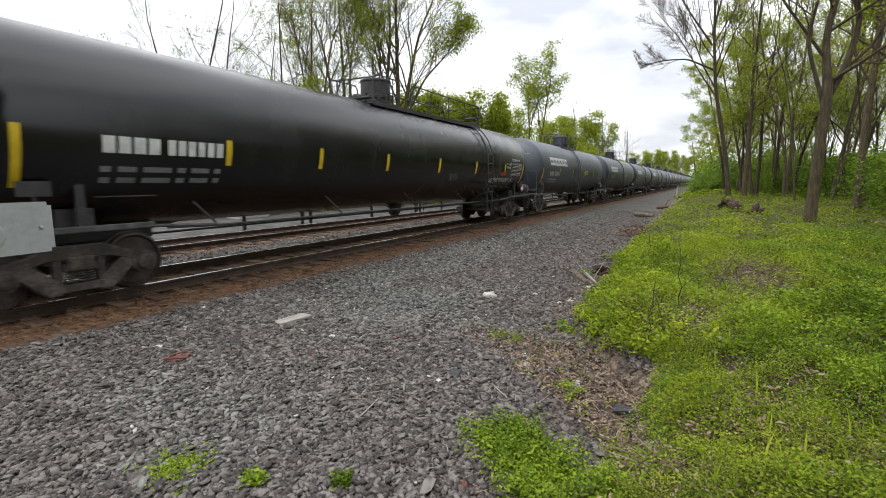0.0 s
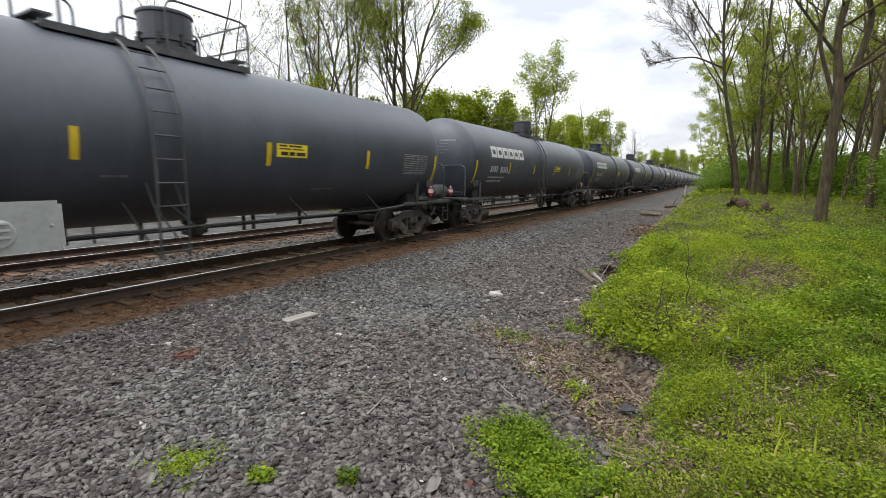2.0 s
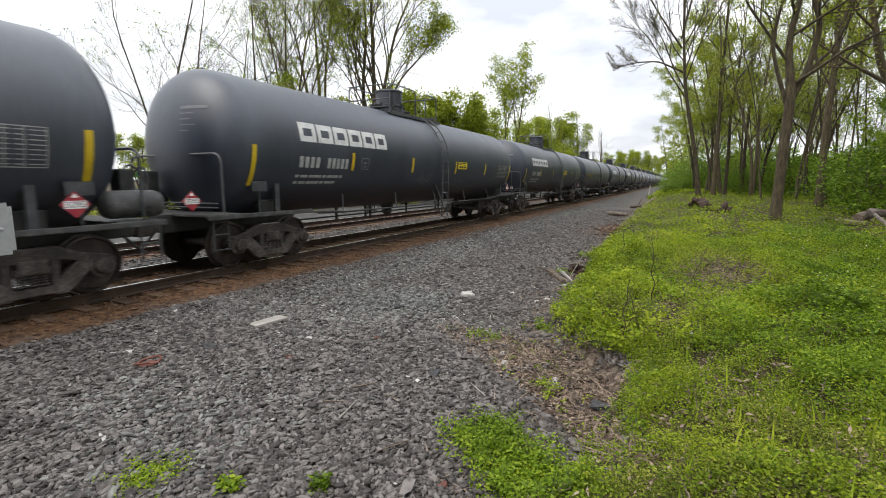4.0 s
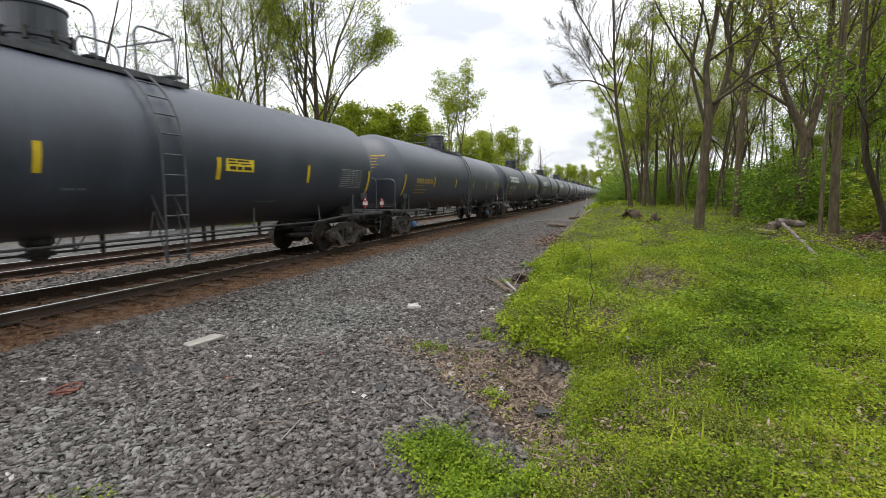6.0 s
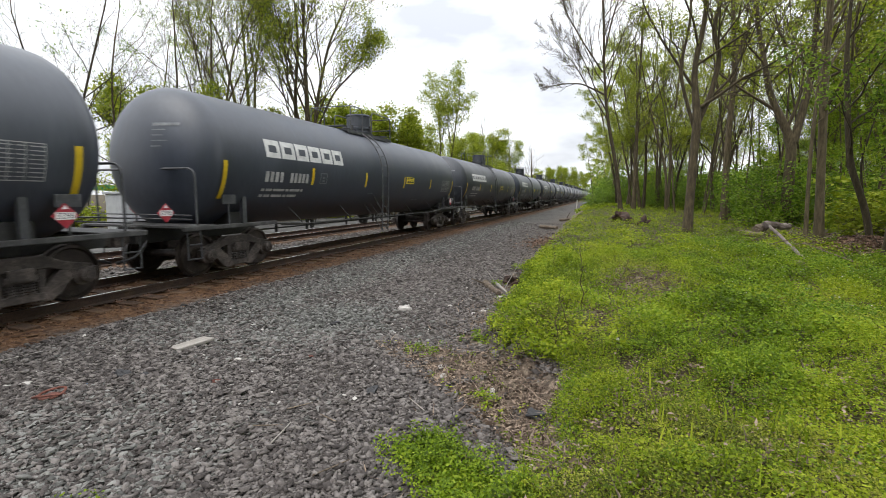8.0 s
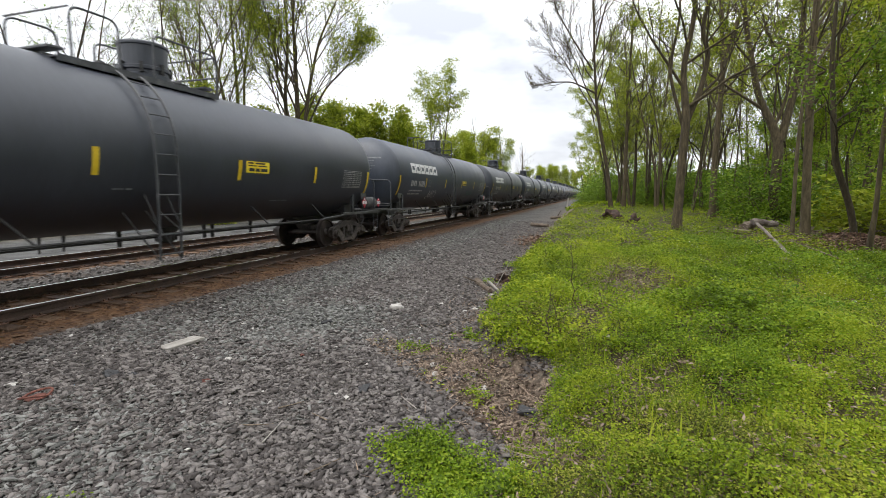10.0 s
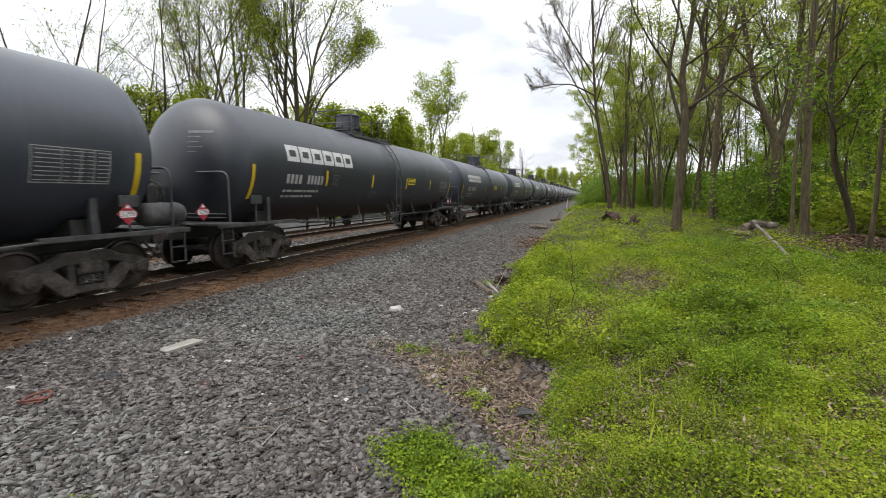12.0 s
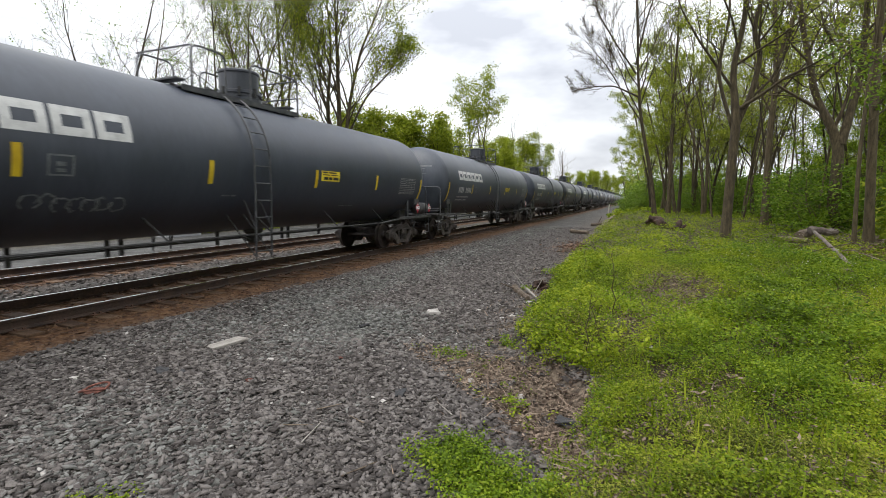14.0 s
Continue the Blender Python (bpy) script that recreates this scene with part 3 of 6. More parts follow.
def diamond(parent, y, z, x, length):
    """Square red placard on its corner, with a white band, in a holder, on both flanks."""
    for s in (1, -1):
        bm = bmesh.new()
        add_box(bm, (0, 0, 0), (0.012, 0.27, 0.27), (45, 0, 0))
        p = part("placard", bm, M_RED, parent, "red and white diamond placard")
        p.matrix_basis = pose(x, y, z) if s > 0 else pose(-x, length - y, z, 0, 0, 180)
        bm = bmesh.new()
        add_box(bm, (0.009, 0, 0), (0.006, 0.28, 0.11))
        add_prism(bm, [(-0.05, 0.1), (0.05, 0.1), (0.0, 0.16)], 0.007, 0.011)
        part("white_field", bm, M_PLACARD_WHITE, p)
        tagged(solid("figures", *placard_figures(), M_FITTING, p), kind="stuff")


def build_car(length, paint, label, style):
    car = empty("tank_car", label, "tank car", "cars of the train")
    tank = part("tank", tank_mesh(length), paint, car, smooth=True)
    tank.data.set_sharp_from_angle(angle=radians(50))
    mid = length / 2
    lad, dome_y = (mid - 0.43, mid + 0.63) if style != "long" else (length - 5.72, mid)
    p0, p1 = (mid - 1.6, mid + 1.8) if style != "long" else (mid - 1.15, length - 4.95)
    top = ZC + math.sqrt(RAD ** 2 - 0.73 ** 2)

    # dome with its lid, pipes and cover bolts
    bm = bmesh.new()
    add_turned(bm, [(3.95, 0.5), (4.12, 0.5), (4.14, 0.46), (4.2, 0.46), (4.22, 0.49), (4.28, 0.49), (4.3, 0.45), (4.68, 0.45), (4.7, 0.475), (4.74, 0.475), (4.77, 0.43), (4.78, 0.1)], "z", (0, dome_y, 0), 28)
    dome = part("dome", bm, M_FITTING if style == "long" else M_DARKGREY, car)
    for k in range(8):
        a = k * math.tau / 8
        bm = bmesh.new()
        add_box(bm, (0.485 * math.cos(a), dome_y + 0.485 * math.sin(a), 4.24), (0.06, 0.06, 0.2), (0, 0, math.degrees(a)))
        part("cover_bolt", bm, M_FITTING, dome)
    for dy in (-0.85, 0.95):
        bm = bmesh.new()
        add_turned(bm, [(3.98, 0.16), (4.13, 0.16), (4.14, 0.2), (4.18, 0.2), (4.2, 0.08), (4.25, 0.05)], "z", (-0.1, dome_y + dy, 0), 14)
        part("valve", bm, M_FITTING, car)

    # platform round the dome
    for s in (-1, 1):
        bm = bmesh.new()
        add_box(bm, (s * 0.62, (p0 + p1) / 2, top + 0.07), (0.36, p1 - p0, 0.03), bevel=0.006)
        add_box(bm, (s * 0.8, (p0 + p1) / 2, top + 0.05), (0.03, p1 - p0, 0.11))
        add_box(bm, (s * 0.45, (p0 + p1) / 2, top + 0.12), (0.03, p1 - p0, 0.06))
        for k in range(5):
            add_box(bm, (s * 0.72, p0 + (p1 - p0) * (k + 0.5) / 5, top), (0.1, 0.08, 0.16))
        part("platform", bm, M_FITTING if style == "long" else M_RAILING, car)
    for y in (p0 + 0.1, p1 - 0.1):
        bm = bmesh.new()
        add_box(bm, (0, y, ZC + RAD + 0.05), (1.3, 0.25, 0.04), bevel=0.006)
        part("cross_step", bm, M_RAILING, car)
    rail_m = M_FITTING if style == "long" else M_RAILING
    low, high = top + 0.02, top + (0.84 if style == "long" else 0.93)
    gap0, gap1 = lad - 0.08, lad + 0.62
    for s in (-1, 1):
        x = s * 0.78
        runs = [[(x, p0 + 0.25, low), (x, p0 + 0.25, high), (x, gap0, high), (x, gap0, low)], [(x, gap1, low), (x, gap1, high), (x, p1, high), (x, p1, low)]]
        if style == "long":
            runs = [[(x, p0, low), (x, p0, high), (x, dome_y + 0.1, high), (x, dome_y + 0.1, low)], [(x, dome_y + 0.75, low), (x, dome_y + 0.75, high), (x, p1 - 0.15, high), (x, p1 - 0.15, low)]]
        for pts in runs:
            bm = bmesh.new()
            add_tube(bm, bent(pts, 0.2), 0.021, 7)
            for k in (1, 2, 3):
                y = pts[1][1] + (pts[2][1] - pts[1][1]) * k / 4
                if style == "long":
                    add_tube(bm, [(x, y, low), (x, y, high)], 0.017, 6)
            if style == "long":
                add_tube(bm, [(x, pts[1][1], (low + high) / 2), (x, pts[2][1], (low + high) / 2)], 0.015, 6)
            part("guard_rail", bm, rail_m, car)
    for y, z in ((p0 + 0.25, high - 0.02), (p1, high - 0.02), (p1, (low + high) / 2)):
        bm = bmesh.new()
        add_tube(bm, [(-0.78, y, z), (0.78, y, z)], 0.019, 7)
        part("end_rail", bm, rail_m, car)

    # ladders down both flanks, with splayed feet
    for s in (1, -1):
        bm = bmesh.new()
        arc = [(s * (RAD + 0.1) * math.cos(a), ZC + (RAD + 0.1) * math.sin(a)) for a in np.linspace(radians(58), radians(2), 12)]
        arc += [(s * (RAD + 0.1), 1.9), (s * (RAD + 0.08), 1.2), (s * (RAD + 0.06), 0.5)]
        ly = lad
        for dy in (-0.23, 0.23):
            add_tube(bm, [(x, ly + dy, z) for x, z in arc], 0.024, 6)
        ladder = part("ladder", bm, rail_m, car)
        for i in range(10):
            z = 0.62 + i * 0.36
            if z > ZC:
                a = min((z - ZC) / (RAD + 0.1), 1.06)
                x, z = s * (RAD + 0.1) * math.cos(a), ZC + (RAD + 0.1) * math.sin(a)
            else:
                x = s * (RAD + 0.1)
            bm = bmesh.new()
            add_tube(bm, [(x, ly - 0.23, z), (x, ly + 0.23, z)], 0.015, 6)
            part("rung", bm, rail_m, ladder)
        for dy in (-0.23, 0.23):
            bm = bmesh.new()
            add_tube(bm, [(s * 1.05, ly + dy - 0.25, 1.4), (s * (RAD + 0.06), ly + dy, 0.5)], 0.016, 6)
            add_tube(bm, [(s * 1.3, ly + dy, 1.7), (s * (RAD + 0.08), ly + dy, 1.1)], 0.016, 6)
            part("brace", bm, M_FITTING, ladder)

    # side pipe with its braces, hangers and outlet under the belly
    for s in (1, -1):
        bm = bmesh.new()
        add_tube(bm, [(s * 1.42, 3.3, 1.0), (s * 1.45, 4.2, 0.97), (s * 1.45, length - 4.2, 0.97), (s * 1.42, length - 3.3, 1.0)], 0.022, 7)
        part("side_pipe", bm, M_FITTING, car)
        for k in range(5):
            y = 4.2 + (length - 8.4) * k / 4
            bm = bmesh.new()
            add_tube(bm, [(s * 1.2, y - 0.3, 1.4), (s * 1.45, y, 0.97)], 0.018, 6)
            part("brace", bm, M_FITTING, car)
    for f in (0.28, 0.363, 0.377, 0.5, 0.62, 0.634, 0.71):
        bm = bmesh.new()
        add_box(bm, (-0.25, length * f, 0.83), (0.06, 0.07, 0.42), bevel=0.008)
        part("hanger", bm, M_FITTING, car)
    bm = bmesh.new()
    add_tube(bm, [(-0.25, 3.4, 0.75), (-0.25, length - 3.4, 0.75)], 0.022, 6)
    part("brake_pipe", bm, M_FITTING, car)
    bm = bmesh.new()
    add_turned(bm, [(0.62, 0.1), (0.66, 0.16), (0.85, 0.17), (0.9, 0.24), (1.02, 0.24)], "z", (0, mid + 0.9, 0), 16)
    add_box(bm, (0, mid + 0.9, 0.72), (0.12, 0.5, 0.08), bevel=0.01)
    part("outlet_valve", bm, M_FITTING, car)

    # both ends: stub sill, coupler, deck, saddle, rail, steps
    for e in (0, 1):
        def at(y):
            return y if e == 0 else length - y

        bm = bmesh.new()
        add_box(bm, (0, at(2.0), 0.93), (0.5, 3.4, 0.36), bevel=0.02)
        add_prism(bm, sorted([(at(2.9), 1.05), (at(4.3), 1.05), (at(4.3), 1.0), (at(2.9), 0.75)], key=lambda p: math.atan2(p[1] - 0.95, p[0] - at(3.6))), -0.24, 0.24)
        part("stub_sill", bm, M_FITTING, car)
        bm = bmesh.new()
        add_box(bm, (0, at(0.22), 0.86), (0.2, 0.5, 0.2), bevel=0.03)
        add_box(bm, (0.04, at(0.04), 0.86), (0.3, 0.26, 0.3), bevel=0.06)
        part("coupler", bm, M_TRUCK, car)
        bm = bmesh.new()
        add_tube(bm, bent([(0.3, at(0.5), 0.8), (0.34, at(0.25), 0.5), (0.1, at(-0.02), 0.4)], 0.2), 0.028, 7)
        part("air_hose", bm, M_TARP, car)
        bm = bmesh.new()
        add_box(bm, (0, at(0.82), 1.1), (2.86, 0.72, 0.05), bevel=0.008)
        part("end_deck", bm, M_SILL, car)
        for s in (-1, 1):
            bm = bmesh.new()
            add_box(bm, (s * 1.4, at(1.75), 1.07), (0.09, 2.7, 0.085), bevel=0.012)
            add_tube(bm, [(s * 1.42, at(3.0), 1.05), (s * 1.45, at(4.3), 0.98)], 0.026, 7)
            part("side_sill", bm, M_SILL, car)
            bm = bmesh.new()
            add_prism(bm, sorted([(at(2.11), 1.08), (at(2.23), 1.08), (at(2.23), 1.72), (at(2.11), 1.72)], key=lambda p: math.atan2(p[1] - 1.4, p[0] - at(2.17))), s * 1.3, s * 1.22)
            part("saddle", bm, M_FITTING if style == "long" else M_RAILING, car)
            bm = bmesh.new()
            add_box(bm, (s * 0.85, at(2.17), 1.2), (0.5, 0.5, 0.3), bevel=0.03)
            part("bolster", bm, M_FITTING, car)
            bm = bmesh.new()
            for dx in (-0.16, 0.16):
                add_tube(bm, [(s * 1.38, at(0.66 + dx), 1.05), (s * 1.38, at(0.66 + dx), 0.45)], 0.016, 6)
            for z in (0.46, 0.75):
                add_box(bm, (s * 1.38, at(0.66), z), (0.05, 0.34, 0.02))
            part("sill_step", bm, M_RAILING, car)
            bm = bmesh.new()
            add_box(bm, (s * 1.36, at(1.62), 1.3), (0.03, 0.03, 0.55))
            add_box(bm, (s * 1.385, at(1.62), 1.64), (0.02, 0.38, 0.2), bevel=0.006)
            part("card_board", bm, M_FITTING if style == "long" else M_RAILING, car)
        bm = bmesh.new()
        add_tube(bm, bent([(-1.38, at(0.75), 1.1), (-1.38, at(0.75), 2.26), (1.38, at(0.75), 2.26), (1.38, at(0.75), 1.1)], 0.22), 0.023, 8)
        for z in (1.25, 1.33):
            add_tube(bm, [(-1.38, at(0.62), z), (1.38, at(0.62), z)], 0.014, 6)
        part("end_hand_rail", bm, M_RAILING, car)
        build_truck(car, at(2.17))
    diamond(car, 0.36, 1.38, 1.02, length)
    diamond(car, length - 1.75, 1.42, 1.5, length)

    # air tank, brake cylinder and hand brake at one end
    bm = bmesh.new()
    add_turned(bm, [(length - 1.25, 0.1), (length - 1.2, 0.19), (length - 1.12, 0.22), (length - 0.78, 0.22), (length - 0.76, 0.23), (length - 0.74, 0.22), (length - 0.42, 0.22), (length - 0.34, 0.19), (length - 0.3, 0.1)], "y", (1.12, 0, 1.38), 20)
    part("air_reservoir", bm, M_SILL, car, smooth=True)
    bm = bmesh.new()
    add_tube(bm, [(0.55 + 0.27 * math.cos(a), length - 0.42, 1.75 + 0.27 * math.sin(a)) for a in np.linspace(0, math.tau, 21)], 0.018, 6)
    for k in range(5):
        a = k * math.tau / 5
        add_tube(bm, [(0.55, length - 0.42, 1.75), (0.55 + 0.27 * math.cos(a), length - 0.42, 1.75 + 0.27 * math.sin(a))], 0.012, 5)
    add_box(bm, (0.55, length - 0.58, 1.7), (0.3, 0.22, 0.5), bevel=0.03)
    part("hand_brake", bm, M_FITTING, car)

    # yellow reflective tape
    step = (1.42, 4.6, 7.66, 10.87, 13.87, length - 1.5) if style != "long" else (1.45, length - 17.14, length - 14.82, length - 12.3, length - 9.49, length - 6.75, length - 3.9, length - 1.73)
    for i, y in enumerate(step):
        z0, z1 = (1.66, 2.46) if i in (0, len(step) - 1) else (2.02, 2.46)
        marks("reflective_strip", [(y - 0.055, y + 0.055, z0, z1)], length, M_YELLOW, car)
    return car


def table_rules(y0, z0, w, h):
    """The upright rules of a data table."""
    return [(y0 + w * k - 0.006, y0 + w * k + 0.006, z0 + 0.014, z0 + h - 0.014) for k in (0.36, 0.6, 0.78)]


def car_grey(paint, label):
    car = build_car(CAR, paint, label, "short")
    for i in range(6):
        y = 2.7 + i * 0.585
        marks("logo_shape", frame_shape(y, 2.62, 0.53, 0.42, 0.125), CAR, M_WHITE, car)
    marks("number_bar", lines(2.68, 2.17, (0.12,) * 4, 0.06, 0.24) + lines(3.62, 2.17, (0.11,) * 5, 0.055, 0.24), CAR, M_FADED, car)
    marks("lettering_bar", lines(2.62, 1.86, (0.12, 0.22, 0.42, 0.12, 0.4, 0.1), 0.05, 0.06) + lines(2.62, 1.72, (0.12, 0.2, 0.4, 0.12, 0.38), 0.05, 0.06), CAR, M_FADED, car)
    marks("stencil_box", frame_shape(4.95, 2.05, 0.34, 0.3, 0.025) + lines(5.06, 2.22, (0.12,), 0, 0.06) + lines(5.06, 2.13, (0.12,), 0, 0.05), CAR, M_GREY_SPRAY, car)
    signs = marks("safety_sign", [(11.05, 11.85, 2.2, 2.46)], CAR, M_SIGNYEL, car, "yellow safety sign with dark writing")
    for side, sign in zip((1, -1), signs):
        tagged(part("writing_bar", decal(lines(11.1, 2.42, (0.2, 0.34), 0.05, 0.035) + lines(11.1, 2.36, (0.3, 0.3), 0.05, 0.025) + lines(11.15, 2.27, (0.18, 0.14, 0.24), 0.04, 0.07), CAR, 0.01, side), M_FITTING, sign), kind="stuff")
    z = 2.4
    rows = []
    for k in range(8):
        rows += lines(CAR - 3.1, z, (0.36, 0.1, 0.18, 0.12, 0.2), 0.035, 0.014)
        z -= 0.062
    rows += frame_shape(CAR - 3.15, 1.92, 1.16, 0.53, 0.014) + table_rules(CAR - 3.15, 1.92, 1.16, 0.53)
    marks("data_table", rows, CAR, M_FADED, car)
    marks("stencil_line", lines(12.2, 1.55, (0.3, 0.1, 0.25), 0.04, 0.03) + lines(8.0, 1.8, (0.2, 0.12), 0.04, 0.03), CAR, M_GREY_SPRAY, car)
    for end in (0, 1):
        part("head_stencil", head_marks(CAR, end), M_GREY_SPRAY, car)
    return car


def head_marks(length, end):
    """Rows of small stencil bars on the rounded tank heads."""
    bm = bmesh.new()
    for e in (end,):
        for k in range(5):
            z = 3.15 - k * 0.11
            w = (0.56, 0.3, 0.26, 0.36, 0.22)[k]
            h = 0.06 if k == 0 else 0.022
            pts = []
            for i in range(5):
                x = 0.35 + w * i / 4
                for zz in (z - h / 2, z + h / 2):
                    r = min(math.hypot(x, zz - ZC) / RAD, 0.999)
                    a = math.asin(r ** (1 / 0.92))
                    y = 0.68 + 0.78 * (1 - math.cos(a)) - 0.01
                    pts.append(bm.verts.new((x if e == 0 else -x, y if e == 0 else length - y, zz)))
            for i in range(4):
                bm.faces.new((pts[2 * i], pts[2 * i + 2], pts[2 * i + 3], pts[2 * i + 1]))
    return bm


def car_yellow_letters():
    car = build_car(CAR, M_BLUEGREY, "blue-grey tank car with faded yellow stencil bars", "short")
    marks("number_bar", lines(2.55, 2.25, (0.14,) * 4, 0.06, 0.2) + lines(3.42, 2.25, (0.11,) * 6, 0.055, 0.2), CAR, M_YELLOW_FADED, car)
    marks("lettering_bar", lines(2.5, 2.05, (0.12, 0.2, 0.16, 0.24), 0.06, 0.03) + lines(2.5, 1.9, (0.1, 0.18, 0.36, 0.1, 0.3), 0.06, 0.045) + lines(2.5, 1.77, (0.1, 0.16, 0.34, 0.1, 0.28), 0.06, 0.045), CAR, M_YELLOW_FADED, car)
    marks("stencil_box", frame_shape(5.0, 2.02, 0.28, 0.3, 0.03) + lines(5.08, 2.2, (0.12,), 0, 0.06), CAR, M_GREY_SPRAY, car)
    rows = frame_shape(CAR - 3.1, 1.92, 1.16, 0.53, 0.014) + table_rules(CAR - 3.1, 1.92, 1.16, 0.53)
    for k in range(8):
        rows += lines(CAR - 3.05, 2.4 - k * 0.06, (0.36, 0.1, 0.18, 0.12, 0.2), 0.035, 0.014)
    marks("data_table", rows, CAR, M_FADED, car)
    for end in (0, 1):
        part("head_stencil", head_marks(CAR, end), M_YELLOW_FADED, car)
    return car


LONG = 21.6


def car_black():
    car = build_car(LONG, M_BLACK, "long glossy black pressure tank car with yellow tape", "long")
    marks("number_bar", lines(2.42, 2.27, (0.17,) * 4, 0.045, 0.24) + lines(3.36, 2.27, (0.125,) * 6, 0.045, 0.24), LONG, M_WHITE, car)
    marks("lettering_bar", lines(2.4, 1.92, (0.14, 0.26, 0.44, 0.14, 0.32, 0.12), 0.1, 0.08) + lines(2.4, 1.76, (0.14, 0.26, 0.44, 0.14, 0.32, 0.12), 0.1, 0.08) + lines(2.4, 1.52, (0.9,), 0, 0.02), LONG, M_GREY_SPRAY, car)
    text_part("LIQUEFIED PETROLEUM GAS", LONG - 5.3, 1.74, 0.2, LONG, car, M_WHITE)
    text_part("DOT-SP 21134", LONG - 3.15, 2.6, 0.15, LONG, car, M_WHITE)
    text_part("SR 13450", LONG - 3.75, 2.42, 0.14, LONG, car, M_WHITE)
    text_part("FRA AIP", LONG - 3.75, 2.28, 0.14, LONG, car, M_WHITE)
    rows = frame_shape(LONG - 3.12, 1.98, 1.16, 0.53, 0.014) + table_rules(LONG - 3.12, 1.98, 1.16, 0.53)
    for k in range(8):
        rows += lines(LONG - 3.07, 2.46 - k * 0.06, (0.36, 0.1, 0.18, 0.12, 0.2), 0.035, 0.014)
    marks("data_table", rows, LONG, M_WHITE, car)
    marks("caution_label", [(LONG - 4.25, LONG - 3.72, 1.99, 2.13)], LONG, M_RED, car, "red label with pale writing")
    marks("stencil_line", lines(LONG - 4.8, 1.55, (0.3, 0.1, 0.25), 0.04, 0.03) + lines(LONG - 2.9, 1.45, (0.6,), 0.04, 0.02), LONG, M_GREY_SPRAY, car)
    return car


NOW = [0]


def spray(car, y0, z0, w, h, material, seed, length=CAR, strokes=6):
    """Sprayed scribble on a tank flank: looping strokes with a soft, uneven width."""
    rng = random.Random(seed)
    for side in ((-1,) if CARS[NOW[0]][2] else (1,)):
        for k in range(strokes):
            bm = bmesh.new()
            cy, cz = y0 + w * (k + 0.5) / strokes, z0 + h * rng.uniform(0.4, 0.6)
            a0, a1 = rng.uniform(0, 6), rng.uniform(3, 6)
            rows = []
            for i in range(13):
                a = a0 + a1 * i / 12
                ry, rz, t = w / strokes * rng.uniform(0.65, 0.8), h * 0.45 * rng.uniform(0.5, 1.0), 0.013 * rng.uniform(0.5, 1.4)
                y, z = cy + ry * math.cos(a) * 0.9, cz + rz * math.sin(a)
                rows.append([bm.verts.new(wrap(y + t * math.cos(a), z + t * math.sin(a), 0.007, side, length)), bm.verts.new(wrap(y - t * math.cos(a), z - t * math.sin(a), 0.007, side, length))])
            for a, b in zip(rows, rows[1:]):
                bm.faces.new((a[0], a[1], b[1], b[0]))
            part("spray_stroke", bm, material, car)


CARS = []     # car, front coupler's place at 0 s, turned or not, length


def build_train():
    start = 22.75
    black = car_black()
    CARS.append((black, start - LONG, False, LONG))
    grey = car_grey(M_GREY, "grey tank car with pale block logo and yellow safety sign")
    blue = car_grey(M_BLUEGREY, "blue-grey tank car with pale block logo and yellow safety sign")
    dark = car_grey(M_DARKGREY, "dark grey tank car with pale block logo and yellow safety sign")
    yellow = car_yellow_letters()
    used = set()
    kinds = {1: blue, 2: blue, 3: grey, 4: grey, 5: yellow, 6: grey, 7: dark, 8: grey, 9: dark, 10: grey}
    turned = {2: False, 3: True, 4: True, 5: True, 9: True, 12: True, 13: True, 16: True, 19: True, 22: True}
    for k in range(1, 29):
        base = kinds.get(k, (grey, dark, blue)[(k * 7) % 3])
        car = base if base not in used else copy_thing(base, pose(0, 0, 0))
        used.add(base)
        CARS.append((car, start + CAR * (k - 1), turned.get(k, False), CAR))
    for k, y, z, w, h, m, n in ((8, 5.2, 1.45, 1.2, 0.5, M_WHITE, 6), (8, 9.6, 1.5, 2.2, 0.75, M_GREY_SPRAY, 9), (8, 12.3, 1.6, 1.6, 0.3, M_GREEN_SPRAY, 9), (3, 8.3, 1.6, 0.8, 0.4, M_GREY_SPRAY, 5), (3, 10.4, 1.5, 1.4, 0.35, M_GREY_SPRAY, 7), (10, 4.7, 1.5, 1.4, 0.3, M_GREY_SPRAY, 7), (9, 7.5, 1.6, 0.6, 0.35, M_GREY_SPRAY, 4), (4, 6.0, 1.5, 0.7, 0.4, M_GREY_SPRAY, 4), (0, 12.9, 1.75, 0.55, 0.28, M_GREY_SPRAY, 4)):
        car, c, turn, length = CARS[k]
        NOW[0] = k
        spray(car, y, z, w, h, m, k * 10 + int(y), length, n)
    for car, c, turn, length in CARS:
        car.matrix_basis = pose(NEAR_X, c + (length if turn else 0), 0, 0, 0, 180 if turn else 0)
    for i, o in enumerate(o for o in CARS[5][0].children_recursive if o.name.startswith("bearing_cap")):
        if i % 3 == 1:
            o.data = o.data.copy()
            o.data.materials[0] = M_BLUECAP


build_train()


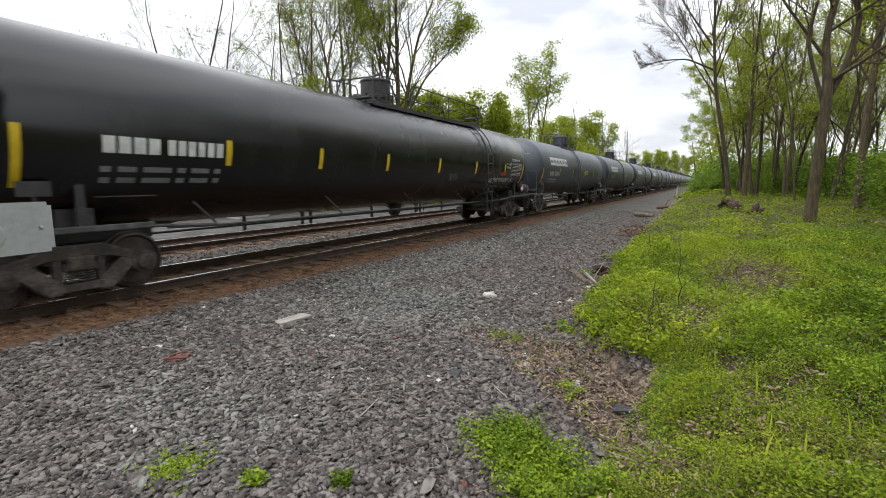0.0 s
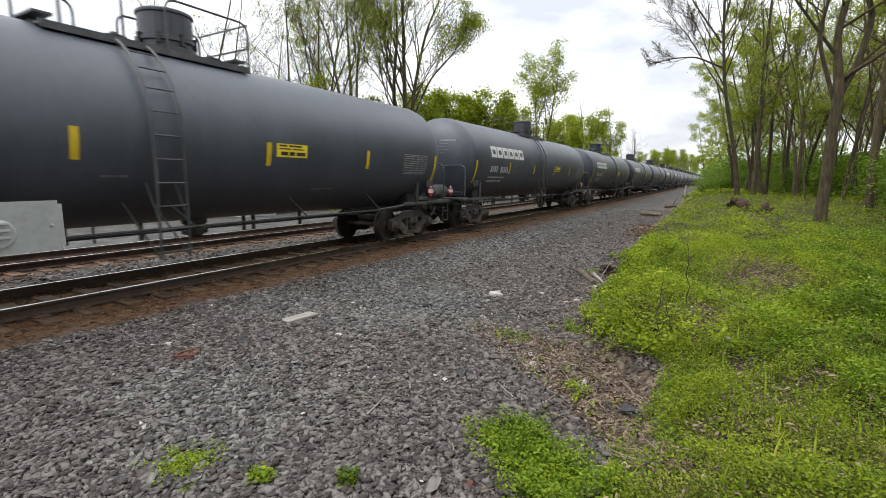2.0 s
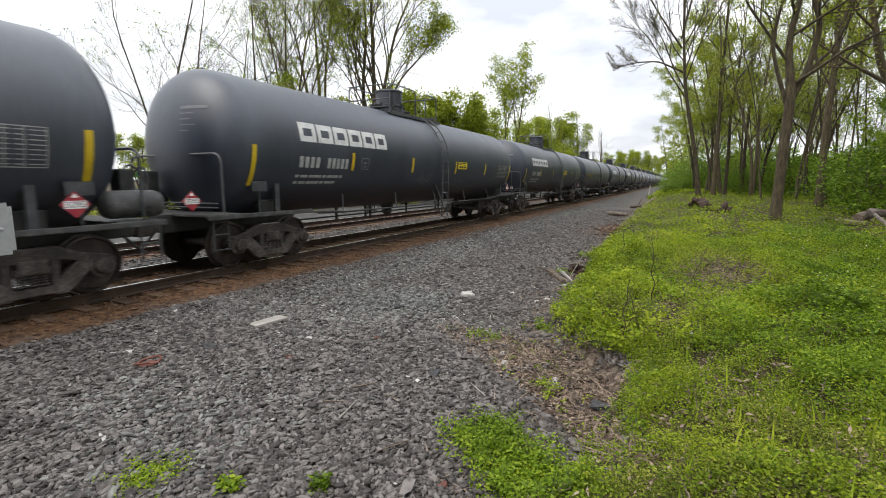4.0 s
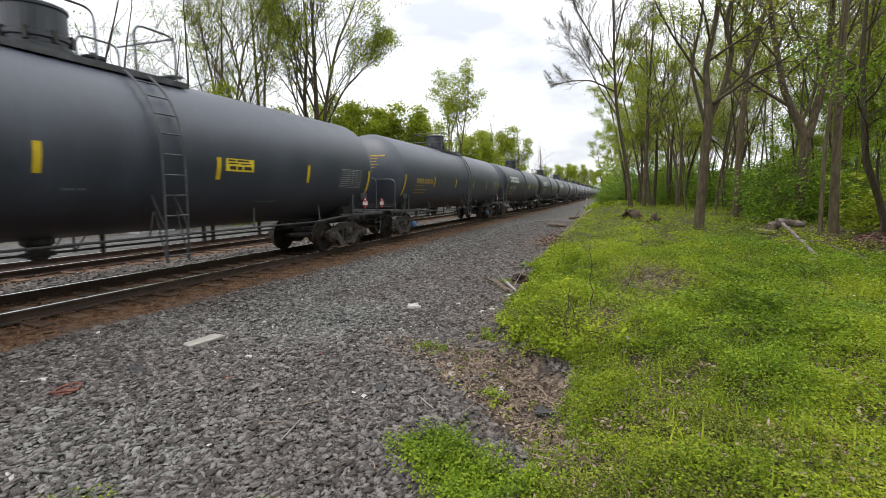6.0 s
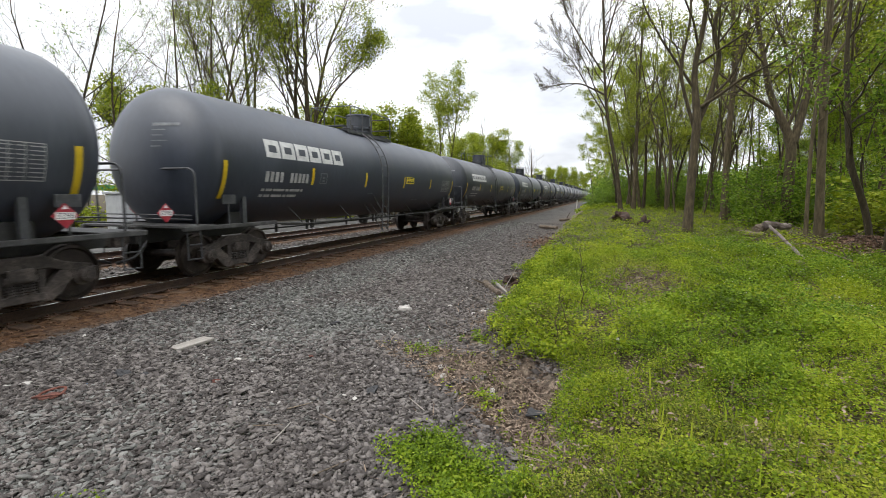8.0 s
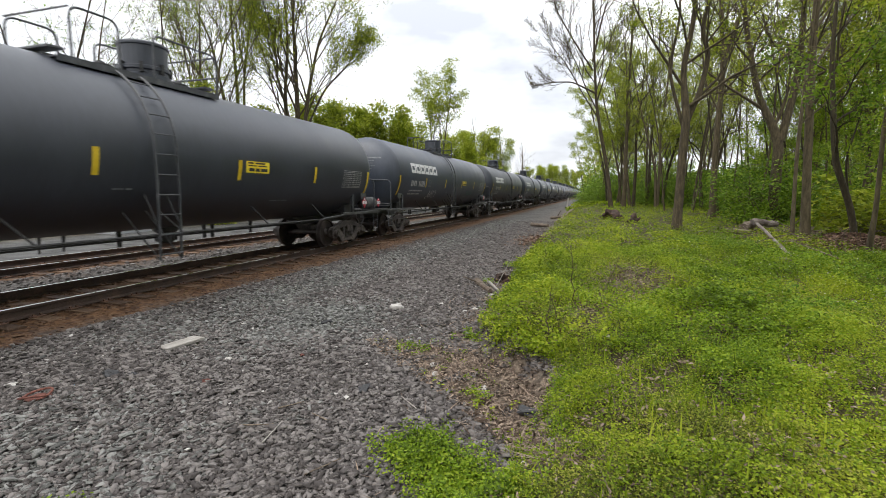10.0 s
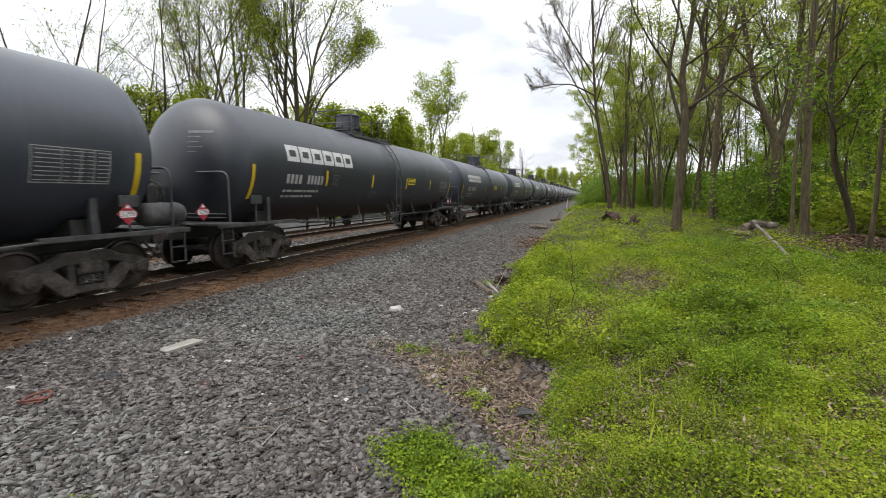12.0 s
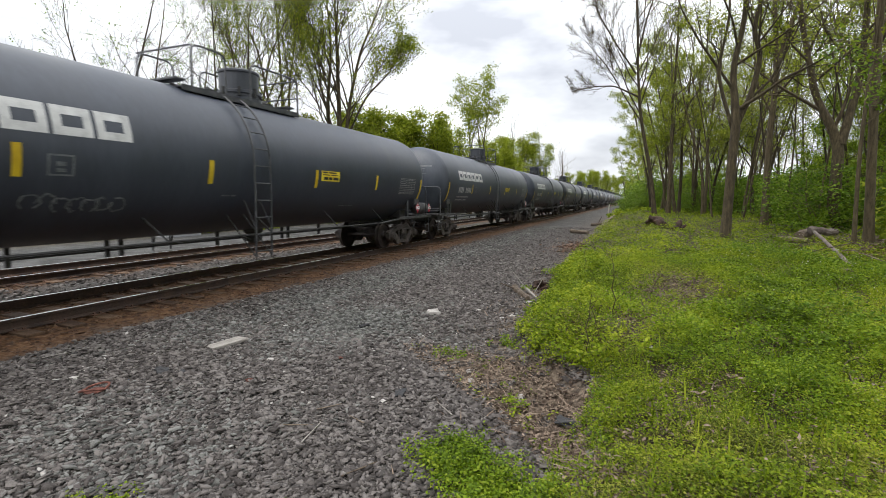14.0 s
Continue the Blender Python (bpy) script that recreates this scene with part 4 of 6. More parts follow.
# ---- trees ----
def tube_arrays(pts, radii, sides, v, f):
    """Adds a tapered tube along points to the lists v and f."""
    pts = np.asarray(pts, float)
    d = np.gradient(pts, axis=0)
    d /= np.linalg.norm(d, axis=1, keepdims=True) + 1e-9
    ref = np.where(np.abs(d[:, 2:3]) < 0.9, [[0, 0, 1.0]], [[1.0, 0, 0]])
    a = np.cross(d, ref)
    a /= np.linalg.norm(a, axis=1, keepdims=True) + 1e-9
    b = np.cross(d, a)
    ang = np.arange(sides) * math.tau / sides
    ring = pts[:, None] + (a[:, None] * np.cos(ang)[None, :, None] + b[:, None] * np.sin(ang)[None, :, None]) * np.asarray(radii)[:, None, None]
    k = sum(len(x) for x in v)
    v.append(ring.reshape(-1, 3))
    n = len(pts)
    i, j = np.meshgrid(np.arange(n - 1), np.arange(sides), indexing="ij")
    j2 = (j + 1) % sides
    f.append(k + np.stack([i * sides + j, i * sides + j2, (i + 1) * sides + j2, (i + 1) * sides + j], -1).reshape(-1, 4))


def leaf_arrays(rng, centres, size, flat=0.5, slim=0.55, corners=4):
    """Kite-shaped leaves with a fold, turned every way, at the centres."""
    n = len(centres)
    size = size * rng.uniform(0.6, 1.35, n)[:, None]
    d = rng.normal(size=(n, 3))
    d[:, 2] *= flat
    d /= np.linalg.norm(d, axis=1, keepdims=True)
    up = rng.normal(size=(n, 3)) * (0.25 + 0.6 * (1 - flat)) + [0, 0, 1]
    s = np.cross(d, up)
    s /= np.linalg.norm(s, axis=1, keepdims=True) + 1e-9
    w = np.cross(s, d)
    p0, p2 = centres - d * size * 0.5, centres + d * size * 0.5
    mid = centres - d * size * 0.08 + w * size * 0.12
    if corners == 3:
        v = np.stack([p0 + s * size * slim * 0.6, p2, p0 - s * size * slim * 0.6], 1).reshape(-1, 3)
        return v, np.arange(3 * n).reshape(n, 3)
    v = np.stack([p0, mid + s * size * slim / 2, p2, mid - s * size * slim / 2], 1).reshape(-1, 3)
    return v, np.arange(4 * n).reshape(n, 4)


def mesh_of(name, v, f, material, smooth=False):
    me = bpy.data.meshes.new(name)
    v, f = np.asarray(v, np.float32), np.asarray(f, np.int32)
    me.vertices.add(len(v))
    me.vertices.foreach_set("co", v.ravel())
    k = f.shape[1]
    me.loops.add(f.size)
    me.loops.foreach_set("vertex_index", f.ravel())
    me.polygons.add(len(f))
    me.polygons.foreach_set("loop_start", np.arange(0, f.size, k, dtype=np.int32))
    me.polygons.foreach_set("loop_total", np.full(len(f), k, dtype=np.int32))
    if smooth:
        me.polygons.foreach_set("use_smooth", np.ones(len(f), dtype=bool))
    me.materials.append(material)
    me.update(calc_edges=True)
    me.validate()
    return me


def grow_tree(seed, height, radius, stems, crown, leaves, leaf_size, leaf_mat, name, label, category="tree", lean=(0, 0), spread=0.5, droop=0.0, fork=0.0, trunk_leaves=0.0, group="", dens=1.0, limb=0.42, split=None, twist=0.07, rise=0.1, limbs=8, leaders=None):
    """A tree: stems that taper upwards, limbs from the height 'crown' on, boughs, twigs and leaves."""
    rng = np.random.default_rng(seed)
    v, f, spots = [], [], []

    def branch(p, d, length, r, level):
        n = (10, 6, 4, 2)[level]
        sides = (8, 4, 3, 3)[level]
        pts, rad = [np.array(p, float)], [r]
        d = np.array(d, float)
        step = length / (n - 1)
        for i in range(1, n):
            d = d + rng.normal(size=3) * (twist, 0.14, 0.2, 0.25)[level]
            d[2] += (0.03, rise, 0.08, 0.03)[level] - droop * (level > 1) * 0.2
            d /= np.linalg.norm(d)
            pts.append(pts[-1] + d * step)
            rad.append(r * (1 - (i / (n - 1)) * (0.78 if level == 0 else 0.85)))
        if level == 0:
            rad[0] *= 1.35
        tube_arrays(pts, rad, sides, v, f)
        sprout(np.array(pts), rad, length, level)

    def sprout(pts, rad, length, level):
        n = len(pts)
        if level >= 2 or (level == 1 and rng.random() < 0.4):
            for _ in range((0, 2, 3, 3)[level]):
                k = rng.uniform(0.3, 1.0) * (n - 1)
                i = min(int(k), n - 2)
                spots.append(pts[i] + (pts[i + 1] - pts[i]) * (k - i))
        if level == 0 and trunk_leaves:
            for _ in range(int(trunk_leaves)):
                k = rng.uniform(0.12, 0.9) * (n - 1)
                i = min(int(k), n - 2)
                spots.append(pts[i] + (pts[i + 1] - pts[i]) * (k - i) + rng.normal(size=3) * [0.3, 0.3, 0.3])
        if level == 3:
            return
        count = int(((limbs, 5, 3)[level] + rng.integers(0, 3)) * (dens if level else min(1, length / 11) if leaders else 1))
        lo = (crown, 0.25, 0.2)[level]
        for i in range(count):
            k = lo + (1 - lo) * (i + rng.uniform(0.2, 0.9)) / count
            j = min(int(k * (n - 1)), n - 2)
            q = pts[j] + (pts[j + 1] - pts[j]) * (k * (n - 1) - j)
            axis = pts[j + 1] - pts[j]
            axis /= np.linalg.norm(axis)
            side = np.cross(axis, rng.normal(size=3))
            side /= np.linalg.norm(side)
            tilt = spread + rng.uniform(-0.15, 0.25) + (0.25 * (1 - k) if level == 0 else 0.1)
            way = axis * math.cos(tilt) + side * math.sin(tilt)
            rr = rad[j] * (0.5, 0.55, 0.5)[level]
            ll = length * (limb, 0.5, 0.45)[level] * (1.15 - 0.65 * k) * rng.uniform(0.75, 1.2)
            branch(q, way, ll, max(rr, 0.008), level + 1)

    for reach in leaders or ():
        # a leader that follows a few bends: sideways, height, radius
        reach = np.array(reach, float)
        k = np.linspace(0, len(reach) - 1, 4 * len(reach))
        soft = [np.interp(k, np.arange(len(reach)), c) for c in reach.T]
        wave = rng.normal(size=(2, 2)) * 0.05
        depth = np.cumsum(rng.normal(0, 0.05, len(k))) * (soft[1] - soft[1][0]) * 0.12
        pts = np.stack([soft[0] + wave[0, 0] * np.sin(k * 2.3), depth, soft[1] - (0.25 if reach[0, 1] == 0 else 0)], -1)
        pts[1:-1] = (pts[:-2] + pts[1:-1] * 2 + pts[2:]) / 4
        rad = soft[2].copy()
        if reach[0, 1] == 0:
            rad[0], rad[1] = rad[0] * 1.4, rad[1] * 1.12
        tube_arrays(pts, rad, 9, v, f)
        sprout(pts, rad, np.linalg.norm(reach[-1, :2] - reach[0, :2]), 0)
    for s in range(0 if leaders else stems):
        a = s * math.tau / max(stems, 1) + rng.uniform(0, 1)
        out = fork * (0.6 + 0.6 * rng.random())
        d = np.array([lean[0] + math.cos(a) * out, lean[1] + math.sin(a) * out, 1.0])
        o = np.array([math.cos(a), math.sin(a), 0]) * radius * (0.8 if stems > 1 else 0)
        d /= np.linalg.norm(d)
        if split is None:
            branch(o + [0, 0, -0.25], d, height * rng.uniform(0.88, 1.0), radius * rng.uniform(0.75, 1.0) if stems > 1 else radius, 0)
            continue
        # a bole that divides into leaders
        at, heads, wide = split
        bole = [o + [0, 0, -0.25]]
        for i in range(7):
            d = d + rng.normal(size=3) * [0.05, 0.05, 0]
            d /= np.linalg.norm(d)
            bole.append(bole[-1] + d * height * at / 7)
        tube_arrays(bole, radius * np.array([1.4, 1.12, 1.03, 1.0, 0.97, 0.93, 0.7, 0.25]), 10, v, f)
        turn = rng.uniform(0, 6)
        for h in range(heads):
            a = turn + h * math.tau / heads + rng.uniform(-0.4, 0.4)
            out = wide * rng.uniform(0.6, 1.3)
            way = d + np.array([math.cos(a) * out, math.sin(a) * out, 0])
            branch(bole[-3] + (bole[-2] - bole[-3]) * 0.3 * (h % 3), way / np.linalg.norm(way), height * (1 - at) * rng.uniform(0.8, 1.05), radius * rng.uniform(0.5, 0.68), 0)
    root = empty(name, label, category, group)
    t = new("trunk", mesh_of("trunk", np.concatenate(v), np.concatenate(f), M_BARK, True))
    t.parent = root
    if leaves:
        spots = np.array(spots)
        hubs = spots[rng.integers(0, len(spots), max(leaves // 6, 1))]
        pick = hubs[rng.integers(0, len(hubs), leaves)] + rng.normal(size=(leaves, 3)) * leaf_size * [1.9, 1.9, 1.4]
        lv, lf = leaf_arrays(rng, pick, leaf_size, 0.8, 0.7, 3)
        c = new("crown", mesh_of("crown", lv, lf, leaf_mat))
        c.parent = root
    return root


def grow_bush(seed, height, width, leaves, leaf_size, leaf_mat, label):
    """A thicket: thin stems from the ground and layered leaves."""
    rng = np.random.default_rng(seed)
    v, f, spots = [], [], []
    for _ in range(13):
        a, r = rng.uniform(0, math.tau), rng.uniform(0.05, 0.35) * width
        p = np.array([math.cos(a) * r, math.sin(a) * r, -0.15])
        d = np.array([math.cos(a) * 0.35, math.sin(a) * 0.35, 1.0]) + rng.normal(size=3) * 0.15
        h = height * rng.uniform(0.55, 1.0)
        pts = [p]
        for i in range(6):
            d = d + rng.normal(size=3) * 0.16
            pts.append(pts[-1] + d / np.linalg.norm(d) * h / 6)
        tube_arrays(pts, np.linspace(0.022, 0.006, 7) * (height / 2.5) ** 0.5, 4, v, f)
        for q in pts[1:]:
            for _ in range(2):
                e = q + rng.normal(size=3) * [width * 0.16, width * 0.16, 0.12 * height]
                tube_arrays([q, e], [0.008, 0.003], 3, v, f)
                spots.append(e)
    root = empty("bush", label, "bush")
    t = new("stem", mesh_of("stem", np.concatenate(v), np.concatenate(f), M_BARK, True))
    t.parent = root
    spots = np.array(spots)
    pick = spots[rng.integers(0, len(spots), leaves)] + rng.normal(size=(leaves, 3)) * [width * 0.1, width * 0.1, height * 0.05]
    pick[:, 2] = np.maximum(pick[:, 2], 0.08)
    lv, lf = leaf_arrays(rng, pick, leaf_size, 0.4, 0.7, 3)
    c = new("foliage", mesh_of("foliage", lv, lf, leaf_mat))
    c.parent = root
    return root


def put(ob, x, y, turn=0.0, size=1.0, sink=0.0):
    """Stands a thing (or, once it stands, a copy of it) on the ground."""
    m = pose(x, y, float(ground_z(x, y)) - sink, 0, 0, turn)
    if ob in STANDING:
        c = copy_thing(ob, m)
    else:
        STANDING.add(ob)
        c = ob
        ob.matrix_basis = m
    c.scale = (size, size, size)
    return c


STANDING = set()


def build_trees():
    rng = random.Random(5)
    wood = "trees of the wood"
    # bare tall tree at the wood's corner, leaning over the shoulder
    bare = grow_tree(27, 20, 0.2, 1, 0.4, 900, 0.09, M_LEAF, "tree", "tall bare grey tree with a few opening buds", spread=0.5, dens=2.6, limb=0.42, limbs=20, rise=0.17, leaders=(
        ((0, 0, 0.16), (-0.5, 3.4, 0.14), (-1.3, 7.3, 0.11), (-1.8, 10.7, 0.08), (-2.2, 15.9, 0.07), (-2.5, 20, 0.02)),
        ((-1.5, 8.4, 0.075), (-3.2, 9.2, 0.05), (-4.6, 9.2, 0.035), (-6.2, 8.9, 0.02)),
        ((-1.75, 10, 0.065), (-3.2, 12, 0.05), (-4.4, 14, 0.035), (-5.6, 17, 0.02)),
        ((-1.8, 10.6, 0.07), (-1.2, 13.7, 0.055), (-0.5, 16, 0.035), (0.1, 19, 0.015)), ((-1.1, 6.4, 0.05), (-2.2, 8, 0.04), (-3.6, 10.5, 0.03), (-5.4, 12.5, 0.012))))
    put(bare, 1.3, 37.5, 16)
    forked = grow_tree(12, 18, 0.19, 1, 0.35, 6500, 0.085, M_LEAF, "tree", "brown-barked tree forking into several leaders, thin spring foliage", spread=0.6, group=wood, limb=0.36, limbs=9, dens=1.3, leaders=(
        ((0, 0, 0.17), (0.05, 2.5, 0.155), (0.1, 4.3, 0.15), (-0.1, 6.2, 0.1), (0.2, 7.8, 0.085), (0.3, 11, 0.06), (0.2, 16, 0.02)),
        ((0.1, 3.9, 0.11), (0.6, 5.0, 0.1), (0.75, 6.4, 0.085), (0.55, 7.3, 0.075), (0.9, 9, 0.07), (1.3, 13, 0.02)),
        ((0.05, 3.8, 0.07), (-0.45, 5.2, 0.06), (-0.6, 6, 0.055), (-0.3, 7.8, 0.04), (-0.5, 11, 0.015)),
        ((0.6, 5.0, 0.05), (1.2, 5.6, 0.045), (1.7, 6.8, 0.035), (2.4, 8.5, 0.015))))
    straight = grow_tree(19, 19, 0.18, 1, 0.35, 4300, 0.09, M_LEAF, "tree", "straight dark-trunked tree forking high in the wood", spread=0.6, group=wood, limb=0.36, limbs=9, dens=1.2, leaders=(
        ((0, 0, 0.16), (-0.05, 4, 0.14), (0.05, 8, 0.11), (-0.3, 11, 0.09), (-0.6, 18, 0.02)), ((0.05, 7.6, 0.09), (0.8, 10, 0.07), (1.6, 14, 0.02)), ((0, 5.2, 0.05), (-0.7, 6.5, 0.04), (-1.1, 9, 0.015))))
    vee = grow_tree(15, 17, 0.3, 1, 0.3, 5000, 0.085, M_LEAF, "tree", "stout woodland tree dividing low into a vee", spread=0.6, group=wood, limb=0.38, limbs=9, dens=1.3, leaders=(
        ((0, 0, 0.24), (0, 2, 0.22), (-0.1, 3.8, 0.2), (-0.7, 5.4, 0.14), (-1.27, 6.9, 0.12), (-1.65, 8.4, 0.1), (-1.9, 9.9, 0.09), (-1.4, 15, 0.02)),
        ((0, 3.6, 0.17), (0.35, 5.4, 0.15), (0.6, 6.6, 0.13), (0.7, 9.9, 0.1), (0.9, 15, 0.02))))
    twin = grow_tree(20, 15, 0.15, 1, 0.3, 4500, 0.075, M_LEAF, "tree", "tall straight trunk with a thin pale stem beside it", spread=0.6, group=wood, limb=0.36, limbs=8, leaders=(
        ((0, 0, 0.13), (-0.25, 4, 0.115), (-0.5, 8, 0.09), (-0.9, 14, 0.03)), ((-0.42, 0, 0.06), (-0.55, 4, 0.05), (-0.6, 8, 0.04), (-1.2, 12, 0.015))))
    leaning = grow_tree(17, 9, 0.09, 1, 0.4, 2200, 0.09, M_LEAFDARK, "tree", "dark slender crooked tree leaning out of the wood", spread=0.6, group=wood, limb=0.3, limbs=7, leaders=(
        ((0, 0, 0.09), (-0.38, 1.4, 0.085), (-0.8, 2.5, 0.08), (-1.1, 3.85, 0.07), (-1.25, 5.3, 0.055), (-1.2, 9, 0.015)), ((-0.38, 1.4, 0.03), (-0.5, 2.4, 0.025), (-0.2, 4, 0.012))))
    tall = grow_tree(13, 20, 0.1, 1, 0.35, 2900, 0.095, M_LEAF, "tree", "straight woodland tree with pale green spring leaves", spread=0.5, group=wood, twist=0.055, limb=0.32, dens=1.0)
    leafy = grow_tree(14, 15, 0.13, 1, 0.2, 9000, 0.11, M_LEAF, "tree", "woodland tree with yellow-green spring crown", spread=0.7, group=wood, twist=0.05, limb=0.34)
    thin = grow_tree(16, 15, 0.05, 1, 0.25, 1800, 0.085, M_LEAF, "tree", "thin young woodland tree with sparse leaves", spread=0.45, twist=0.07, group=wood, dens=1.0, limb=0.32)
    low = grow_tree(18, 7, 0.06, 1, 0.2, 9000, 0.085, M_LEAFFRESH, "tree", "small understory tree in full fresh leaf", spread=0.9, group=wood, dens=0.9)
    bush_a = grow_bush(21, 2.6, 3.4, 7500, 0.115, M_LEAFDARK, "dense green understory bush at the wood's edge")
    bush_b = grow_bush(22, 1.6, 2.2, 3000, 0.14, M_LEAF, "low yellow-green bush in open ground")
    # tree, place, turn, size
    front = [(forked, 3.05, 19.7, 16, 1.0), (straight, 5.7, 26.5, 16, 1.0), (vee, 7.6, 24.1, 16, 1.0), (twin, 6.6, 18.0, 16, 1.0), (leaning, 7.1, 16.0, 16, 1.0), (thin, 5.75, 12.5, 200, 1.0), (straight, 5.7, 10.9, 16, 0.7),
             (straight, 2.3, 40, 100, 1.0), (tall, 5.0, 50, 60, 1.05), (straight, 3.4, 45, 200, 0.9), (leafy, 2.6, 48, 20, 1.0), (thin, 4.4, 33, 80, 1.0), (thin, 7.6, 31, 10, 1.1), (leafy, 1.6, 58, 20, 1.0), (leafy, 0.9, 68, 200, 1.0),
             (low, 7.6, 12.4, 30, 0.9), (low, 8.6, 15.2, 100, 0.8), (low, 7.0, 10.2, 160, 0.8)]
    for ob, x, y, turn, size in front:
        put(ob, x, y, turn, size)
    spots = [(a[1], a[2]) for a in front]
    tries = 0
    while len(spots) < 112 and tries < 8000:
        tries += 1
        y = 12 + 120 * rng.random() ** 1.4
        x = rng.uniform(2.6 + 0.012 * y, 0.62 * y + 4)
        if x < 7.2 and y < 28 or x < 12 and y < 19 or x < 4.5 and y < 36:
            continue
        if min(math.hypot(x - a, y - b) for a, b in spots) < 1.3 + 0.01 * y:
            continue
        spots.append((x, y))
        ob = rng.choice((straight, tall, tall, leafy, thin, thin, thin, thin, tall))
        put(ob, x, y, rng.uniform(0, 360), rng.uniform(0.8, 1.12))
    for k in range(95):
        y = rng.uniform(17, 70)
        x = rng.uniform(7.0 + 0.03 * y, 0.55 * y + 5)
        put(bush_a if k % 3 else bush_b, x, y, rng.uniform(0, 360), rng.uniform(0.7, 1.3))
    for x, y, s in ((-0.6, 52, 0.5), (0.6, 60, 0.9), (1.6, 68, 1.2), (2.6, 76, 1.5), (0.6, 90, 1.3), (2.4, 100, 2.0), (0.4, 124, 2.0)):
        put(bush_a, x, y, x * 90, s)
    for k in range(34):
        y = rng.uniform(48, 120)
        put(low, rng.uniform(4.5, 0.55 * y + 3), y, rng.uniform(0, 360), rng.uniform(0.5, 0.9))
    for k in range(34):
        y = rng.uniform(70, 150)
        put(bush_a, rng.uniform(1.0, 0.5 * y + 3), y, rng.uniform(0, 360), rng.uniform(1.5, 2.6))
    # leafy middle storey between the trunks
    for k in range(20):
        y = rng.uniform(25, 60)
        put(low, rng.uniform(7.5, 0.5 * y + 4), y, rng.uniform(0, 360), rng.uniform(0.8, 1.35))
    for x, y, turn, size in ((3.0, 42.5, 0, 0.95), (4.6, 39.5, 60, 0.9), (2.4, 53, 130, 1.0), (5.8, 46, 200, 1.0), (4.0, 60, 20, 1.05), (1.4, 78, 90, 1.1), (7.5, 38, 300, 0.95), (9.5, 44, 250, 1.1), (11.5, 34, 180, 1.0), (14, 30, 120, 0.95), (6, 55, 40, 0.9), (8, 62, 80, 1.0), (3.5, 70, 120, 0.95), (10, 52, 160, 0.9), (12, 60, 210, 1.0), (5, 85, 260, 1.0), (2.5, 92, 10, 1.0), (8, 80, 330, 1.05)):
        put(leafy, x, y, turn, size)
    for k in range(46):
        y = rng.uniform(36, 75)
        put(bush_a, rng.uniform(4.2 + 0.01 * y, 0.5 * y + 2), y, rng.uniform(0, 360), rng.uniform(0.5, 1.1))
    for k in range(40):
        y = rng.uniform(26, 70)
        put(thin, rng.uniform(3.6, 0.5 * y + 2), y, rng.uniform(0, 360), rng.uniform(0.9, 1.25))
    # far end of the wood along the line
    for k in range(16):
        y = 100 + k * 16
        put(leafy, -1.0 + rng.uniform(-1, 5) - 0.004 * y, y, k * 70, rng.uniform(0.8, 1.1))

    # tree belt beyond the tracks
    belt = "trees of the belt beyond the tracks"
    many = grow_tree(31, 20, 0.2, 1, 0.35, 20000, 0.115, M_LEAF, "tree", "tree of several rising stems with thin young leaves", spread=0.42, group=belt, limb=0.36, limbs=13, dens=1.7, rise=0.16, leaders=(
        ((0, 0, 0.2), (-0.5, 8, 0.14), (-2.2, 16, 0.07), (-4.2, 20, 0.02)), ((0.2, 0, 0.2), (0.3, 11.8, 0.12), (0, 18, 0.06), (-0.5, 22, 0.02)),
        ((0.5, 0, 0.18), (1, 11.8, 0.1), (1.7, 16.3, 0.06), (2.4, 20, 0.02)), ((0, 3, 0.14), (-1.2, 7, 0.1), (-2.7, 12, 0.06), (-4.8, 16.5, 0.02))))
    big = grow_tree(32, 22, 0.3, 1, 0.3, 38000, 0.135, M_LEAF, "tree", "broad vase-shaped tree with fresh yellow-green spring leaves", spread=0.42, group=belt, limb=0.42, limbs=16, dens=1.9, rise=0.17, leaders=(
        ((-0.2, 0, 0.26), (-0.7, 6, 0.2), (-1, 10.3, 0.16), (-0.5, 16, 0.09), (-1.2, 22, 0.02)), ((0, 0, 0.28), (-0.1, 10, 0.2), (-0.2, 18, 0.08), (-0.5, 24, 0.02)),
        ((0.2, 0, 0.24), (0.4, 6, 0.18), (0.8, 10.3, 0.15), (1.8, 15, 0.1), (3.6, 19, 0.05), (4.6, 22, 0.02)), ((0.4, 7, 0.12), (2.4, 11, 0.08), (4.6, 13.2, 0.04), (5.4, 14.5, 0.02)), ((-0.6, 8, 0.12), (-2.2, 14, 0.07), (-3.5, 20, 0.02))))
    sparse = grow_tree(33, 13, 0.1, 2, 0.25, 1500, 0.09, M_LEAFDARK, "tree", "open-branched tree with small dark opening leaves", spread=0.55, fork=0.25, group=belt, dens=1.7, limb=0.5)
    vine = grow_tree(34, 18, 0.2, 2, 0.45, 13000, 0.2, M_LEAF, "tree", "tall tree hung with leafy vines", spread=0.4, fork=0.12, trunk_leaves=260, group=belt)
    round_ = grow_tree(35, 10.5, 0.15, 3, 0.15, 14000, 0.24, M_LEAF, "tree", "full yellow-green tree behind the train", spread=0.8, fork=0.3, group=belt)
    stark = grow_tree(36, 13, 0.16, 1, 0.3, 0, 0.1, M_LEAF, "tree", "leafless fine-twigged grey tree behind the tracks", spread=0.5, group=belt)
